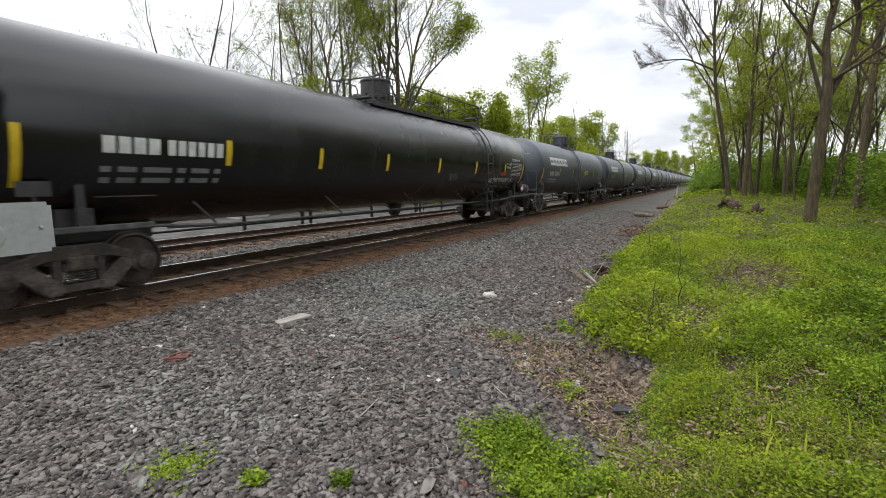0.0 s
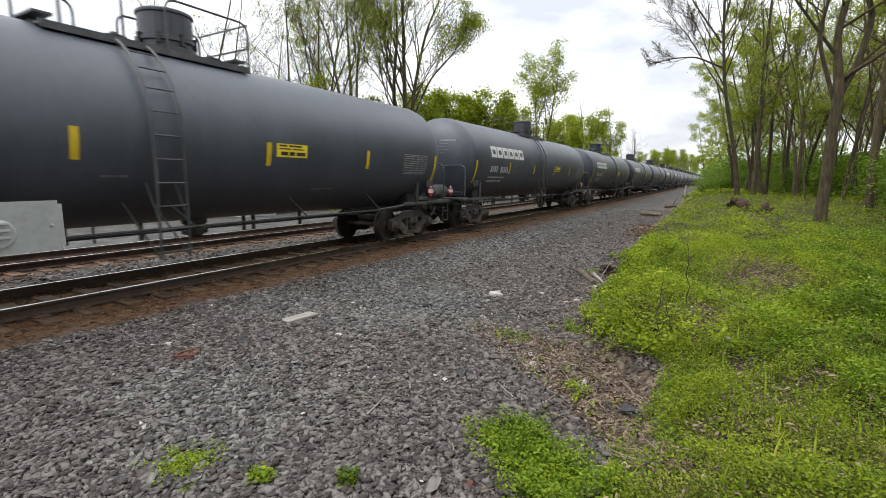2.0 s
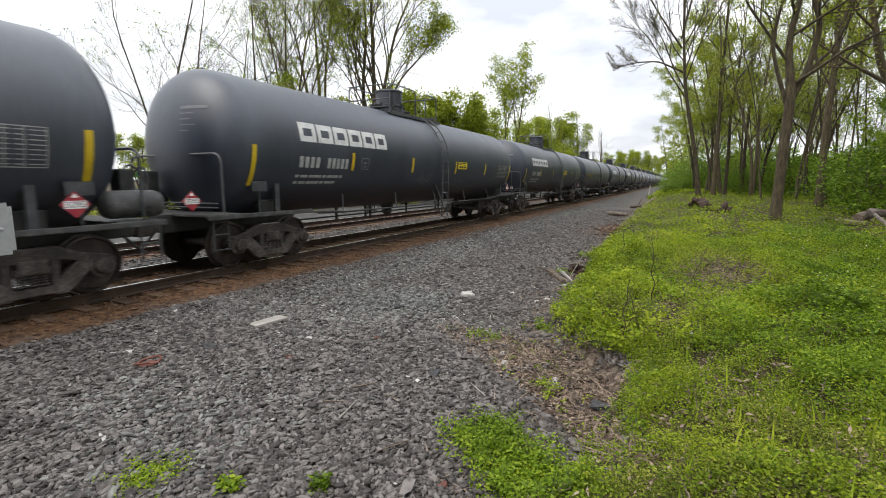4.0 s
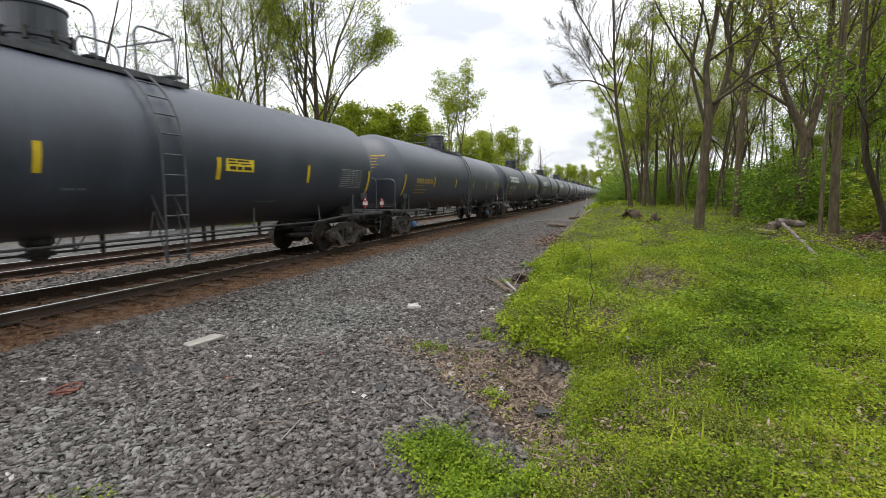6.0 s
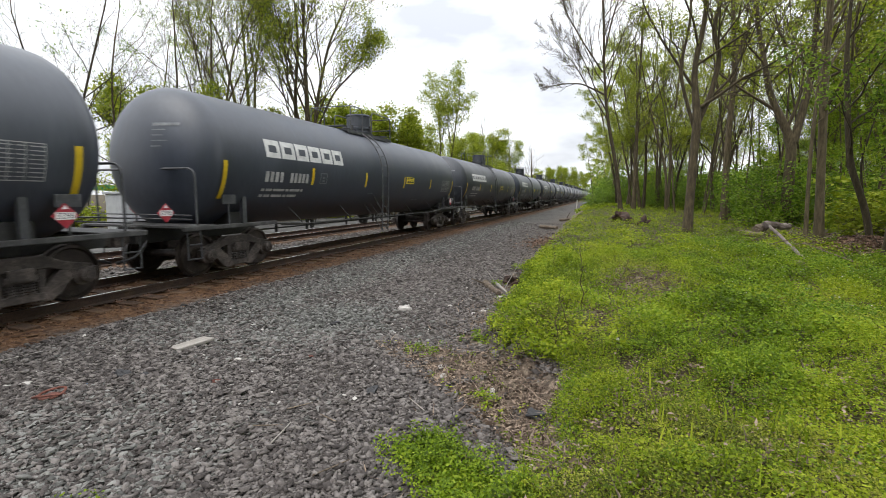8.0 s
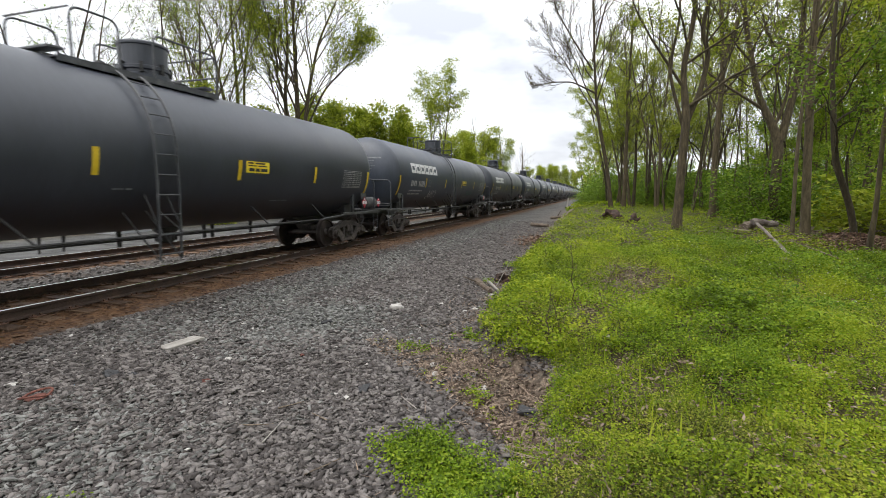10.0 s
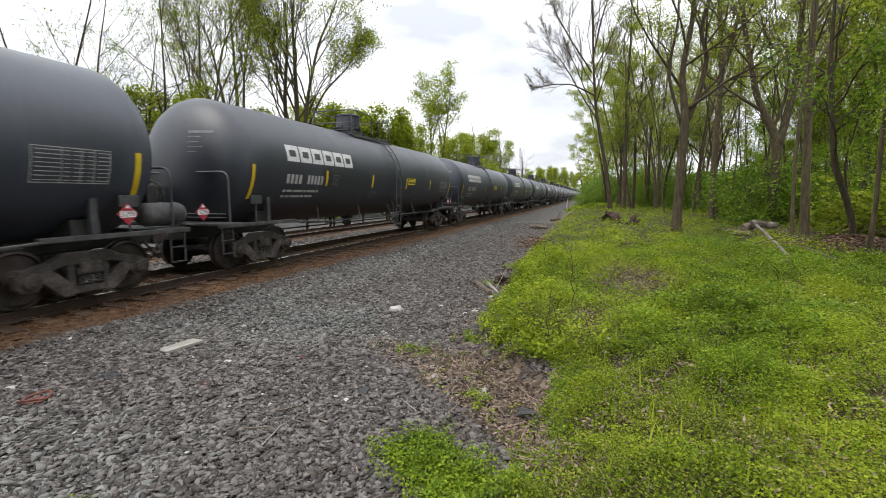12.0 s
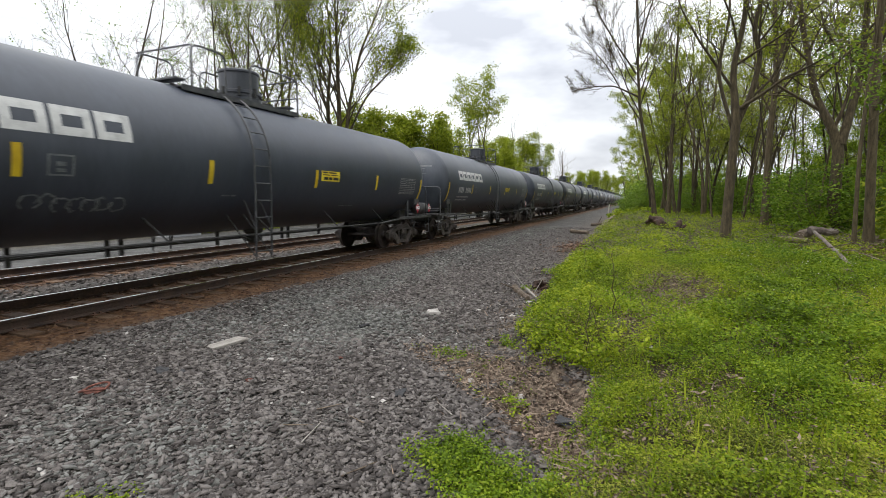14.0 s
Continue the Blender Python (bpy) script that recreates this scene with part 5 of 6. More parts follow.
    for ob, x, y, turn, s in ((sparse, -27, 17.5, 90, 1.05), (sparse, -28, 22.5, 200, 1.15), (sparse, -29, 27.5, 40, 1.25), (many, -29.9, 34.4, 16, 1.0), (many, -29, 30, 200, 0.85), (big, -24.7, 36, 16, 1.0), (round_, -26, 42, 10, 0.95), (round_, -25, 46, 250, 1.0), (round_, -26, 51, 310, 1.0), (round_, -29, 33, 100, 0.8), (round_, -30, 28, 200, 0.85), (round_, -30, 24, 20, 0.8),
                              (round_, -22, 48, 50, 0.95), (round_, -23, 55, 140, 0.95), (vine, -21.5, 62, 0, 1.0), (round_, -23, 70, 60, 0.9), (round_, -22, 80, 10, 1.05), (round_, -23, 92, 200, 1.25), (stark, -21, 86, 0, 1.25), (round_, -22, 104, 100, 1.2), (stark, -21, 113, 40, 1.4), (round_, -23, 122, 0, 0.8), (stark, -21, 150, 80, 1.35), (stark, -22, 158, 80, 1.2),
                              (round_, -24, 170, 0, 0.8), (round_, -23, 200, 30, 1.1), (round_, -22, 235, 60, 1.3), (round_, -21, 270, 90, 1.5), (round_, -18, 320, 120, 1.5), (round_, -14, 380, 150, 1.6), (round_, -6, 430, 150, 1.6)):
        put(ob, x, y, turn, s)
    for k in range(9):
        put(round_, -46 - rng.uniform(0, 8), 2 + k * 7.5, k * 80, rng.uniform(0.45, 0.8))
    for k in range(9):
        put(bush_b, -25 - rng.uniform(0, 4), 4 + k * 4.5, k * 50, rng.uniform(0.8, 1.4))


build_trees()


def build_screen():
    """Unseen trees added beside and behind the camera to shade the tank flanks."""
    rng = random.Random(17)
    screen = grow_tree(41, 18, 0.17, 1, 0.12, 2600, 0.55, M_LEAFDARK, "tree", "unseen woodland tree in young leaf, added to shade the tanks", spread=0.8, group="trees of the wood", dens=0.5)
    for k in range(26):
        y = 2 - k * 3.0
        put(screen, 14.0 + rng.uniform(-1.0, 8.0) + (0 if y > 0 else 1), y, rng.uniform(0, 360), rng.uniform(0.85, 1.15))


build_screen()


# ---- ballast stones and weeds ----
def stone_templates(rng, count=14):
    v = np.array([[x, y, z] for x in (-1, 1) for y in (-1, 1) for z in (-1, 1)], float) * 0.75
    f = np.array([[0, 1, 3], [0, 3, 2], [4, 6, 7], [4, 7, 5], [0, 4, 5], [0, 5, 1], [2, 3, 7], [2, 7, 6], [1, 5, 7], [1, 7, 3]])
    out = []
    for _ in range(count):
        w = v * rng.uniform(0.3, 1.45, v.shape) * [1.0, rng.uniform(0.45, 0.85), rng.uniform(0.2, 0.4)]
        w[:, 0] += rng.uniform(-0.6, 0.6) * w[:, 1]
        out.append(w)
    return out, f


def scatter_stones(name, label, x, y, size, material, rng, lift=0.5):
    shapes, f0 = stone_templates(rng)
    n = len(x)
    z = ground_z(x, y)
    s = size * rng.lognormal(0, 0.28, n)
    a, t1, t2 = rng.uniform(0, math.tau, n), rng.normal(0, 0.2, n), rng.normal(0, 0.2, n)
    kind = rng.integers(0, len(shapes), n)
    local = np.array(shapes)[kind] * s[:, None, None]
    ca, sa, c1, s1, c2, s2 = (g[:, None] for g in (np.cos(a), np.sin(a), np.cos(t1), np.sin(t1), np.cos(t2), np.sin(t2)))
    X, Y, Z = local[..., 0], local[..., 1], local[..., 2]
    Y, Z = Y * c1 - Z * s1, Y * s1 + Z * c1
    X, Z = X * c2 + Z * s2, -X * s2 + Z * c2
    X, Y = X * ca - Y * sa, X * sa + Y * ca
    v = np.stack([X + x[:, None], Y + y[:, None], Z + z[:, None] + (s * lift * rng.uniform(0.2, 1.6, n))[:, None]], -1).reshape(-1, 3)
    f = (f0[None] + (np.arange(n) * shapes[0].shape[0])[:, None, None]).reshape(-1, 3)
    ob = new(name, mesh_of(name, v, f, material))
    return tagged(ob, label, "gravel", kind="stuff")


def fresh_mask(x, y):
    """Where newer, paler stone has been tipped on the shoulder."""
    pile = np.exp(-((x + 4.4) / 1.5) ** 2 - ((y - 6.6) / 1.5) ** 2)
    strip = 0.75 * np.exp(-((x + 5.9) / 0.9) ** 2) * np.clip((y - 3) / 4, 0, 1)
    near = 0.5 * np.exp(-((x + 3.9) / 1.3) ** 2 - ((y - 2.6) / 1.1) ** 2)
    return np.maximum.reduce([pile, strip, near]) + 0.12 * np.sin(x * 2.1 + y) * np.cos(y * 1.7 - x)


def build_ballast():
    rng = np.random.default_rng(3)

    def field(n, y0, y1, x0=-7.1):
        y = y0 + (y1 - y0) * rng.random(n) ** (1.0 if y0 < 13 else 1.9)
        x1 = edge(y) + 0.35
        x = x0 + rng.random(n) * (x1 - x0)
        m = (x > -4.6 * (y - 0.1)) & (litter_mask(x, y) < rng.uniform(0.35, 1.0, n))
        return x[m], y[m]

    for n, y0, y1, s in ((74000, 0.7, 6.0, 0.0255), (40000, 6.0, 13.0, 0.027), (13000, 13.0, 36.0, 0.036)):
        x, y = field(n, y0, y1)
        fresh = fresh_mask(x, y) > rng.uniform(0.1, 0.9, len(x))
        scatter_stones("ballast", "crushed grey stone ballast along the track", x[~fresh], y[~fresh], s, M_STONE, rng)
        scatter_stones("ballast", "fresh grey-green stone ballast on the shoulder", x[fresh], y[fresh], s, M_STONE_FRESH, rng)
    y = rng.uniform(-6, 1.4, 9000)
    x = rng.uniform(-7.1, -0.7, 9000)
    m = x < -4.6 * (y - 0.1)
    scatter_stones("ballast", "crushed grey stone ballast along the track", x[m], y[m], 0.04, M_STONE, rng)
    x, y = rng.uniform(-12.1, -10.35, 2600), 1 + 24 * rng.random(2600) ** 1.3
    scatter_stones("ballast", "grey-brown stone ballast between the tracks", x, y, 0.042, M_STONE, rng)
    y = 1.5 + 24 * rng.random(5000) ** 1.3
    x = NEAR_X + rng.uniform(-1.4, 2.05, 5000)
    x2 = FAR_X + rng.uniform(-1.4, 1.4, 5000)
    m = (np.abs(((y + 7) / 0.54 + 0.5) % 1 - 0.5) > 0.2) | (x > NEAR_X + 1.3)
    scatter_stones("ballast", "rust-brown ballast between the ties", x[m], y[m], 0.034, M_RUSTSTONE, rng, 0.1)
    scatter_stones("ballast", "rust-brown ballast between the far ties", x2[m][:1200], y[m][:1200], 0.04, M_RUSTSTONE, rng, 0.1)


build_ballast()


def tuft(x, y):
    """From -1 to 1: where the weeds stand in thick tufts and where they thin out."""
    wx, wy = x + 0.3 * np.sin(y * 1.7 + 0.4), y + 0.35 * np.sin(x * 1.9 + 1.1)
    return 0.5 * np.sin(wx * 5.3 + 1.3 * np.sin(wy * 2.1)) * np.cos(wy * 4.1 + np.sin(wx * 3.3)) + 0.3 * np.sin(wx * 11.3 - wy * 4.7) * np.cos(wy * 9.1 + wx * 3.1) + 0.2 * np.sin(wx * 1.3 + wy * 0.8)


def weeds(name, label, x, y, count, size, spread, tall, rng, material, bare=True):
    """Low plants: leaves in loose whorls on short stems about each root."""
    n = len(x)
    k = np.repeat(np.arange(n), count)
    lie = 0.5 + 0.5 * tuft(x, y)
    h = tall * rng.uniform(0.2, 1.0, len(k)) * (0.2 + 1.15 * lie)[k]
    a, r = rng.uniform(0, math.tau, len(k)), spread * np.sqrt(rng.random(len(k)))
    c = np.stack([x[k] + r * np.cos(a), y[k] + r * np.sin(a), ground_z(x, y)[k] + h], -1)
    v, f = leaf_arrays(rng, c, size, 0.35, 0.6, 3 if size < 0.018 or size > 0.055 else 4)
    return tagged(new(name, mesh_of(name, v, f, material)), label, "weeds", kind="stuff")


def blades(name, label, x, y, length, rng, material, lay=1.0):
    n = len(x)
    z = ground_z(x, y)
    a = rng.uniform(0, math.tau, n)
    L = length * rng.uniform(0.5, 1.3, n)
    bend = rng.uniform(0.15, 0.6, n) * L * lay
    L = L / lay
    w = 0.0035 + 0.003 * rng.random(n) + 0.0004 * y
    b = np.stack([x, y, z - 0.01], -1)
    d = np.stack([np.cos(a), np.sin(a), 0 * a], -1)
    s = np.stack([-np.sin(a), np.cos(a), 0 * a], -1) * w[:, None]
    m = b + d * bend[:, None] * 0.3 + np.stack([0 * a, 0 * a, L * 0.6], -1)
    t = b + d * bend[:, None] + np.stack([0 * a, 0 * a, L * 0.95], -1)
    v = np.stack([b - s, b + s, m + s * 0.8, m - s * 0.8, t], 1).reshape(-1, 3)
    q = np.arange(n)[:, None] * 5
    f = np.concatenate([q + [0, 1, 2], q + [0, 2, 3], q + [3, 2, 4]])
    return tagged(new(name, mesh_of(name, v, f, material)), label, "grass", kind="stuff")


def build_weeds():
    rng = np.random.default_rng(8)

    def field(n, y0, y1, inset=0.05, wide=0.62, power=1.0):
        y = y0 + (y1 - y0) * rng.random(n) ** power
        x0 = edge(y) + inset
        x = x0 + rng.random(n) * (wide * y + 2.2 - x0)
        patch = 0.5 + 0.3 * np.sin(x * 1.9 + 0.7 * y) * np.cos(y * 1.1 - 0.6 * x) + 0.2 * np.sin(x * 4.1 - y * 2.3)
        keep = (litter_mask(x, y) < rng.uniform(0.25, 0.95, n)) & (patch > rng.uniform(-0.2, 0.6, n)) & (tuft(x, y) > rng.uniform(-1.0, 0.22, n))
        return x[keep], y[keep]

    def drift(x, y):
        return np.sin(x * 1.35 + 0.9 * np.sin(y * 0.9) + 0.5) * np.cos(y * 0.95 + 0.8 * np.sin(x * 1.2)) + 0.35 * np.sin(x * 3.4 + y * 2.2) + rng.normal(0, 0.22, len(x))

    for count, y0, y1, leaves, size, wide, tall in ((13500, 1.2, 5.5, 28, 0.021, 0.085, 0.17), (16500, 5.5, 13.0, 20, 0.031, 0.11, 0.24)):
        x, y = field(count, y0, y1)
        d = drift(x, y)
        for sel, material, grow, label in ((d < -0.55, M_WEED_OLD, 0.75, "dull olive weeds with dying leaves on the bank"), ((d >= -0.55) & (d < 0.45), M_WEED, 1.0, "low bright green broad-leaved weeds covering the bank"), (d >= 0.45, M_WEED_LUSH, 1.25, "lush deep green weeds on the bank")):
            weeds("weeds", label, x[sel], y[sel], leaves, size * grow, wide, tall * grow, rng, material)
    y = rng.uniform(-9, 1.5, 3000)
    x = edge(y) + 0.1 + rng.random(3000) * 9
    weeds("weeds", "green weeds on the bank behind", x, y, 12, 0.056, 0.16, 0.2, rng, M_WEED)
    # creeping cover between the tufts, and seedlings on the bare mound
    y = 1.2 + 12 * rng.random(12000)
    x = edge(y) + 0.05 + rng.random(12000) * (0.6 * y + 1.8)
    keep = (tuft(x, y) < 0.15) & (litter_mask(x, y) < rng.uniform(0.6, 1.1, 12000))
    weeds("weeds", "small creeping plants and seedlings on bare soil", x[keep], y[keep], 9, 0.0178, 0.07, 0.06, rng, M_WEED_OLD)
    n = 2600
    x, y = rng.normal(0.6, 0.6, n), rng.normal(8.1, 0.9, n)
    c = np.stack([x, y, ground_z(x, y) + rng.uniform(0.004, 0.05, n)], -1)
    v, f = leaf_arrays(rng, c, 0.05, 0.25, 0.4)
    tagged(new("leaf_litter", mesh_of("leaf_litter", v, f, M_DRY)), "grey-brown dead stems and leaves on the bare mound", "leaf litter", kind="stuff")
    x, y = rng.normal(0.6, 0.5, 110), rng.normal(8.1, 0.8, 110)
    weeds("weeds", "scattered grey-green weeds on the bare mound", x, y, 22, 0.028, 0.08, 0.1, rng, M_WEED_OLD)
    x, y = field(10500, 13.0, 45.0, power=1.2)
    weeds("weeds", "green ground cover before the wood", x, y, 14, 0.06, 0.22, 0.25, rng, M_WEED)
    x, y = field(1500, 45, 110, wide=0.2)
    weeds("weeds", "far green verge beside the line", x, y, 8, 0.3, 0.6, 0.4, rng, M_WEED)
    x, y = field(7000, 1.3, 14.0)
    blades("grass", "thin green grass blades among the weeds", x, y, 0.2, rng, M_WEED)
    # clumps that stand out on the ballast
    for cx, cy, r, n, tall, size in ((-1.22, 3.2, 0.26, 2400, 0.2, 0.034), (-0.85, 2.9, 0.3, 2200, 0.18, 0.034), (-0.55, 2.65, 0.27, 1300, 0.17, 0.034), (-3.2, 1.8, 0.2, 420, 0.1, 0.03), (-2.58, 1.93, 0.05, 50, 0.12, 0.055), (-2.02, 2.2, 0.05, 44, 0.12, 0.05), (-2.15, 5.6, 0.24, 160, 0.1, 0.035), (-1.05, 4.35, 0.1, 80, 0.12, 0.035), (-1.5, 6.3, 0.3, 160, 0.14, 0.045), (-2.0, 13.0, 0.35, 120, 0.18, 0.06), (-2.2, 10.4, 0.18, 60, 0.2, 0.05)):
        px, py = cx + rng.normal(0, r / 2, n // 6 + 1), cy + rng.normal(0, r / 2, n // 6 + 1)
        weeds("weed_clump", "bright green weed clump growing out of the stones", px, py, 13, size * 0.85, 0.06, tall, rng, M_WEED_LUSH)
    y = 5.0 + 9 * rng.random(900)
    x = edge(y) + 0.05 + rng.random(900) ** 1.5 * 0.9
    weeds("weeds", "lush weeds hanging over the bank's edge", x, y, 14, 0.05, 0.1, 0.34, rng, M_WEED)
    # taller broad-leaved stand and finer pale cover, in drifts
    x, y = field(4600, 6.5, 16.0)
    keep = (x > 1.9 + 0.8 * np.sin(y * 0.9)) & (np.sin(x * 1.3 + y * 0.7) > -0.3)
    weeds("weeds", "taller nettle-like weeds before the wood", x[keep], y[keep], 24, 0.046, 0.1, 0.36, rng, M_LEAFDARK)
    x, y = field(4200, 1.2, 9.0)
    keep = np.sin(x * 1.7 - y * 1.1) > 0.15
    weeds("weeds", "fine ferny weeds in yellow-green drifts", x[keep], y[keep], 26, 0.015, 0.08, 0.2, rng, M_LEAF)
    y = rng.uniform(3.1, 5.8, 5200)
    x = spill(y) + rng.uniform(-0.1, 1.0, 5200) * (edge(y) + 0.3 - spill(y))
    c = np.stack([x, y, ground_z(x, y) + rng.uniform(0.005, 0.05, len(x))], -1)
    v, f = leaf_arrays(rng, c, 0.045, 0.15, 0.45)
    tagged(new("leaf_litter", mesh_of("leaf_litter", v, f, M_DRY)), "dry brown leaves and bark at the bank's foot", "leaf litter", kind="stuff")
    y = rng.uniform(3.0, 6.0, 900)
    x = spill(y) + rng.random(900) * (edge(y) + 0.35 - spill(y))
    blades("dry_stalks", "fallen straw stalks on the bare earth", x, y, 0.2, rng, M_DRY, 3.0)
    y = rng.uniform(3.2, 5.8, 70)
    x = spill(y) + rng.random(70) * (edge(y) + 0.1 - spill(y))
    weeds("weed_clump", "small green weeds among dead leaves", x, y, 8, 0.03, 0.05, 0.09, rng, M_WEED)
    # dead leaves and stalks on the bare earth
    y = rng.uniform(2.5, 24, 16000)
    x = rng.uniform(-2.8, 3.0, 16000)
    keep = litter_mask(x, y) > rng.uniform(0.2, 1.0, 16000)
    x, y = x[keep], y[keep]
    c = np.stack([x, y, ground_z(x, y) + rng.uniform(0.005, 0.03, len(x))], -1)
    v, f = leaf_arrays(rng, c, 0.05, 0.15, 0.5)
    tagged(new("leaf_litter", mesh_of("leaf_litter", v, f, M_DRY)), "brown dead leaves at the foot of the bank", "leaf litter", kind="stuff")
    y, x = rng.uniform(10, 20, 5200), rng.uniform(5.2, 11, 5200)
    keep = x > 8.6 - 0.16 * y
    c = np.stack([x, y, ground_z(x, y) + rng.uniform(0.0, 0.12, len(x))], -1)[keep]
    v, f = leaf_arrays(rng, c, 0.11, 0.3, 0.5)
    tagged(new("leaf_litter", mesh_of("leaf_litter", v, f, M_DRY)), "rust-brown leaf litter on the wood's floor", "leaf litter", kind="stuff")
    y = rng.uniform(2.5, 14, 1600)
    x = edge(y) + rng.normal(-0.25, 0.35, 1600)
    blades("dry_stalks", "dry straw stalks at the bank's foot", x, y, 0.16, rng, M_DRY, 2.4)
    # russet heap of leaves and twigs at the wood's edge
    n = 5200
    x, y = rng.normal(6.8, 0.75, n), rng.normal(15.2, 1.2, n)
    top = 0.42 * np.exp(-((x - 6.8) / 1.0) ** 2 - ((y - 15.2) / 1.7) ** 2)
    c = np.stack([x, y, ground_z(x, y) + 0.03 + top * rng.random(n) ** 0.4], -1)
    v, f = leaf_arrays(rng, c, 0.1, 0.3, 0.35)
    tagged(new("brush_heap", mesh_of("brush_heap", v, f, M_BRUSH)), "russet heap of dead leaves and twigs", "leaf litter", kind="stuff")
    # rounded clumps of denser growth, and dead stalks, all over the bank
    n = 330
    y = 1.4 + 14 * rng.random(n) ** 1.15
    x = edge(y) + 0.3 + rng.random(n) * (0.6 * y + 1.6)
    keep = litter_mask(x, y) < 0.3
    x, y = x[keep], y[keep]
    for material, label, sel in ((M_LEAFDARK, "dark green leafy clumps on the bank", slice(0, None, 3)), (M_WEED, "rounded green weed clumps on the bank", slice(1, None, 3)), (M_LEAF, "yellow-green feathery clumps on the bank", slice(2, None, 3))):
        cx, cy = x[sel], y[sel]
        k = np.repeat(np.arange(len(cx)), 320)
        r0 = rng.uniform(0.12, 0.32, len(cx)) * (0.8 + 0.03 * cy)
        way = rng.normal(size=(len(k), 3))
        way[:, 2] = np.abs(way[:, 2]) * 0.8
        way *= (rng.uniform(0.55, 1.0, len(k)) / np.linalg.norm(way, axis=1))[:, None]
        c = np.stack([cx[k], cy[k], ground_z(cx, cy)[k]], -1) + way * r0[k][:, None]
        v, f = leaf_arrays(rng, c, 0.022, 0.4, 0.5)
        tagged(new("weeds", mesh_of("weeds", v, f, material)), label, "weeds", kind="stuff")
    y = 1.4 + 13 * rng.random(900)
    x = edge(y) + 0.1 + rng.random(900) * (0.55 * y + 1.6)
    blades("dry_stalks", "dead brown stalks standing among the weeds", x, y, 0.2, rng, M_WOOD, 1.2)
    # dead leaves and bits of stem lying through the weeds
    n = 34000
    y = 1.3 + 14 * rng.random(n)
    x = edge(y) + 0.1 + rng.random(n) * (0.6 * y + 1.8)
    drift = np.sin(x * 1.1 + 0.9 * y + 2) * np.cos(y * 0.8 - x * 1.6) + 0.5 * np.sin(x * 3.7 - y * 2.9)
    keep = drift > rng.uniform(-0.9, 0.9, n)
    c = np.stack([x, y, ground_z(x, y) + rng.uniform(0.005, 0.11, n)], -1)[keep]
    v, f = leaf_arrays(rng, c, 0.05, 0.3, 0.35)
    tagged(new("leaf_litter", mesh_of("leaf_litter", v, f, M_DRY)), "dead leaves and stems among the bank's weeds", "leaf litter", kind="stuff")
    # small white flowers in the right-hand weeds
    y = rng.uniform(7, 20, 800)
    x = 1.6 + rng.random(800) ** 0.7 * (0.5 * y - 1.0)
    c = np.stack([x, y, ground_z(x, y) + rng.uniform(0.12, 0.3, 800)], -1)
    v, f = leaf_arrays(rng, c, 0.021, 0.1, 0.9)
    tagged(new("flowers", mesh_of("flowers", v, f, M_WHITE)), "tiny white flowers among the weeds", "flowers", kind="stuff")


build_weeds()


# ---- small things along the line ----
def lump(bm, centre, size, seed, sub=2, rough=0.25):
    """An uneven stone or clod."""
    made = bmesh.ops.create_icosphere(bm, subdivisions=sub, radius=1.0)
    for v in made["verts"]:
        k = 1 + rough * noise.noise(v.co * 1.7 + Vector((seed * 3.1, seed, 0)))
        v.co = Vector(centre) + Vector((v.co.x * size[0] * k, v.co.y * size[1] * k, v.co.z * size[2] * k))


def on_ground(x, y, up=0.0):
    return (x, y, float(ground_z(x, y)) + up)


def log_thing(name, label, a, b, r0, r1, material, seed, sink=0.0, stubs=0):
    rng = np.random.default_rng(seed)
    bm = bmesh.new()
    a, b = Vector(a), Vector(b)
    n = 9
    pts, rad = [], []
    for i in range(n):
        s = i / (n - 1)
        pts.append(a.lerp(b, s) + Vector(rng.normal(size=3) * r0 * 0.1))
        rad.append((r0 + (r1 - r0) * s) * rng.uniform(0.95, 1.05))
    add_tube(bm, pts, rad, 9)
    for _ in range(stubs):
        p = pts[int(rng.integers(1, n - 1))]
        add_tube(bm, [p, p + Vector((rng.normal() * 0.3, rng.normal() * 0.3, abs(rng.normal()) * 0.3 + 0.1))], [r1 * 0.5, r1 * 0.2], 5)
    return tagged(part(name, bm, material), label, "log" if name == "log" else "branch")


def build_plate():
    """Galvanised plate on a post beside the camera."""
    sign = empty("metal_sign", "back of a galvanised metal sign with rounded corners and bolts", "sign")
    sign.matrix_basis = pose(-3.427, 1.033, 1.47, 0, 0, 98)
    bm = bmesh.new()
    add_box(bm, (0, 0, 0), (0.6, 0.006, 0.3))
    bmesh.ops.bevel(bm, geom=[e for e in bm.edges if abs((e.verts[0].co - e.verts[1].co).y) > 0.004], offset=0.022, segments=4, affect="EDGES")
    part("plate", bm, M_ALU, sign)
    for x, z in ((0.235, 0.0), (-0.27, 0.0)):
        bm = bmesh.new()
        add_turned(bm, [(-0.016, 0.006), (-0.012, 0.011), (-0.003, 0.012)], "y", (x, 0, z), 12)
        part("bolt", bm, M_ALU, sign)
    bm = bmesh.new()
    add_turned(bm, [(-0.02, 0.07), (-0.012, 0.085), (-0.003, 0.085)], "y", (-0.03, 0, -0.03), 28)
    disc = part("bracket_disc", bm, M_ALU, sign)
    for z in (-0.05, -0.01, 0.03):
        bm = bmesh.new()
        add_box(bm, (-0.05, -0.026, z), (0.13, 0.012, 0.016), bevel=0.004)
        part("clamp_bar", bm, M_ALU, disc)
    bm = bmesh.new()
    add_box(bm, (-0.29, 0.03, -0.72), (0.06, 0.045, 2.14), bevel=0.005)
    part("post", bm, M_RUST, sign)


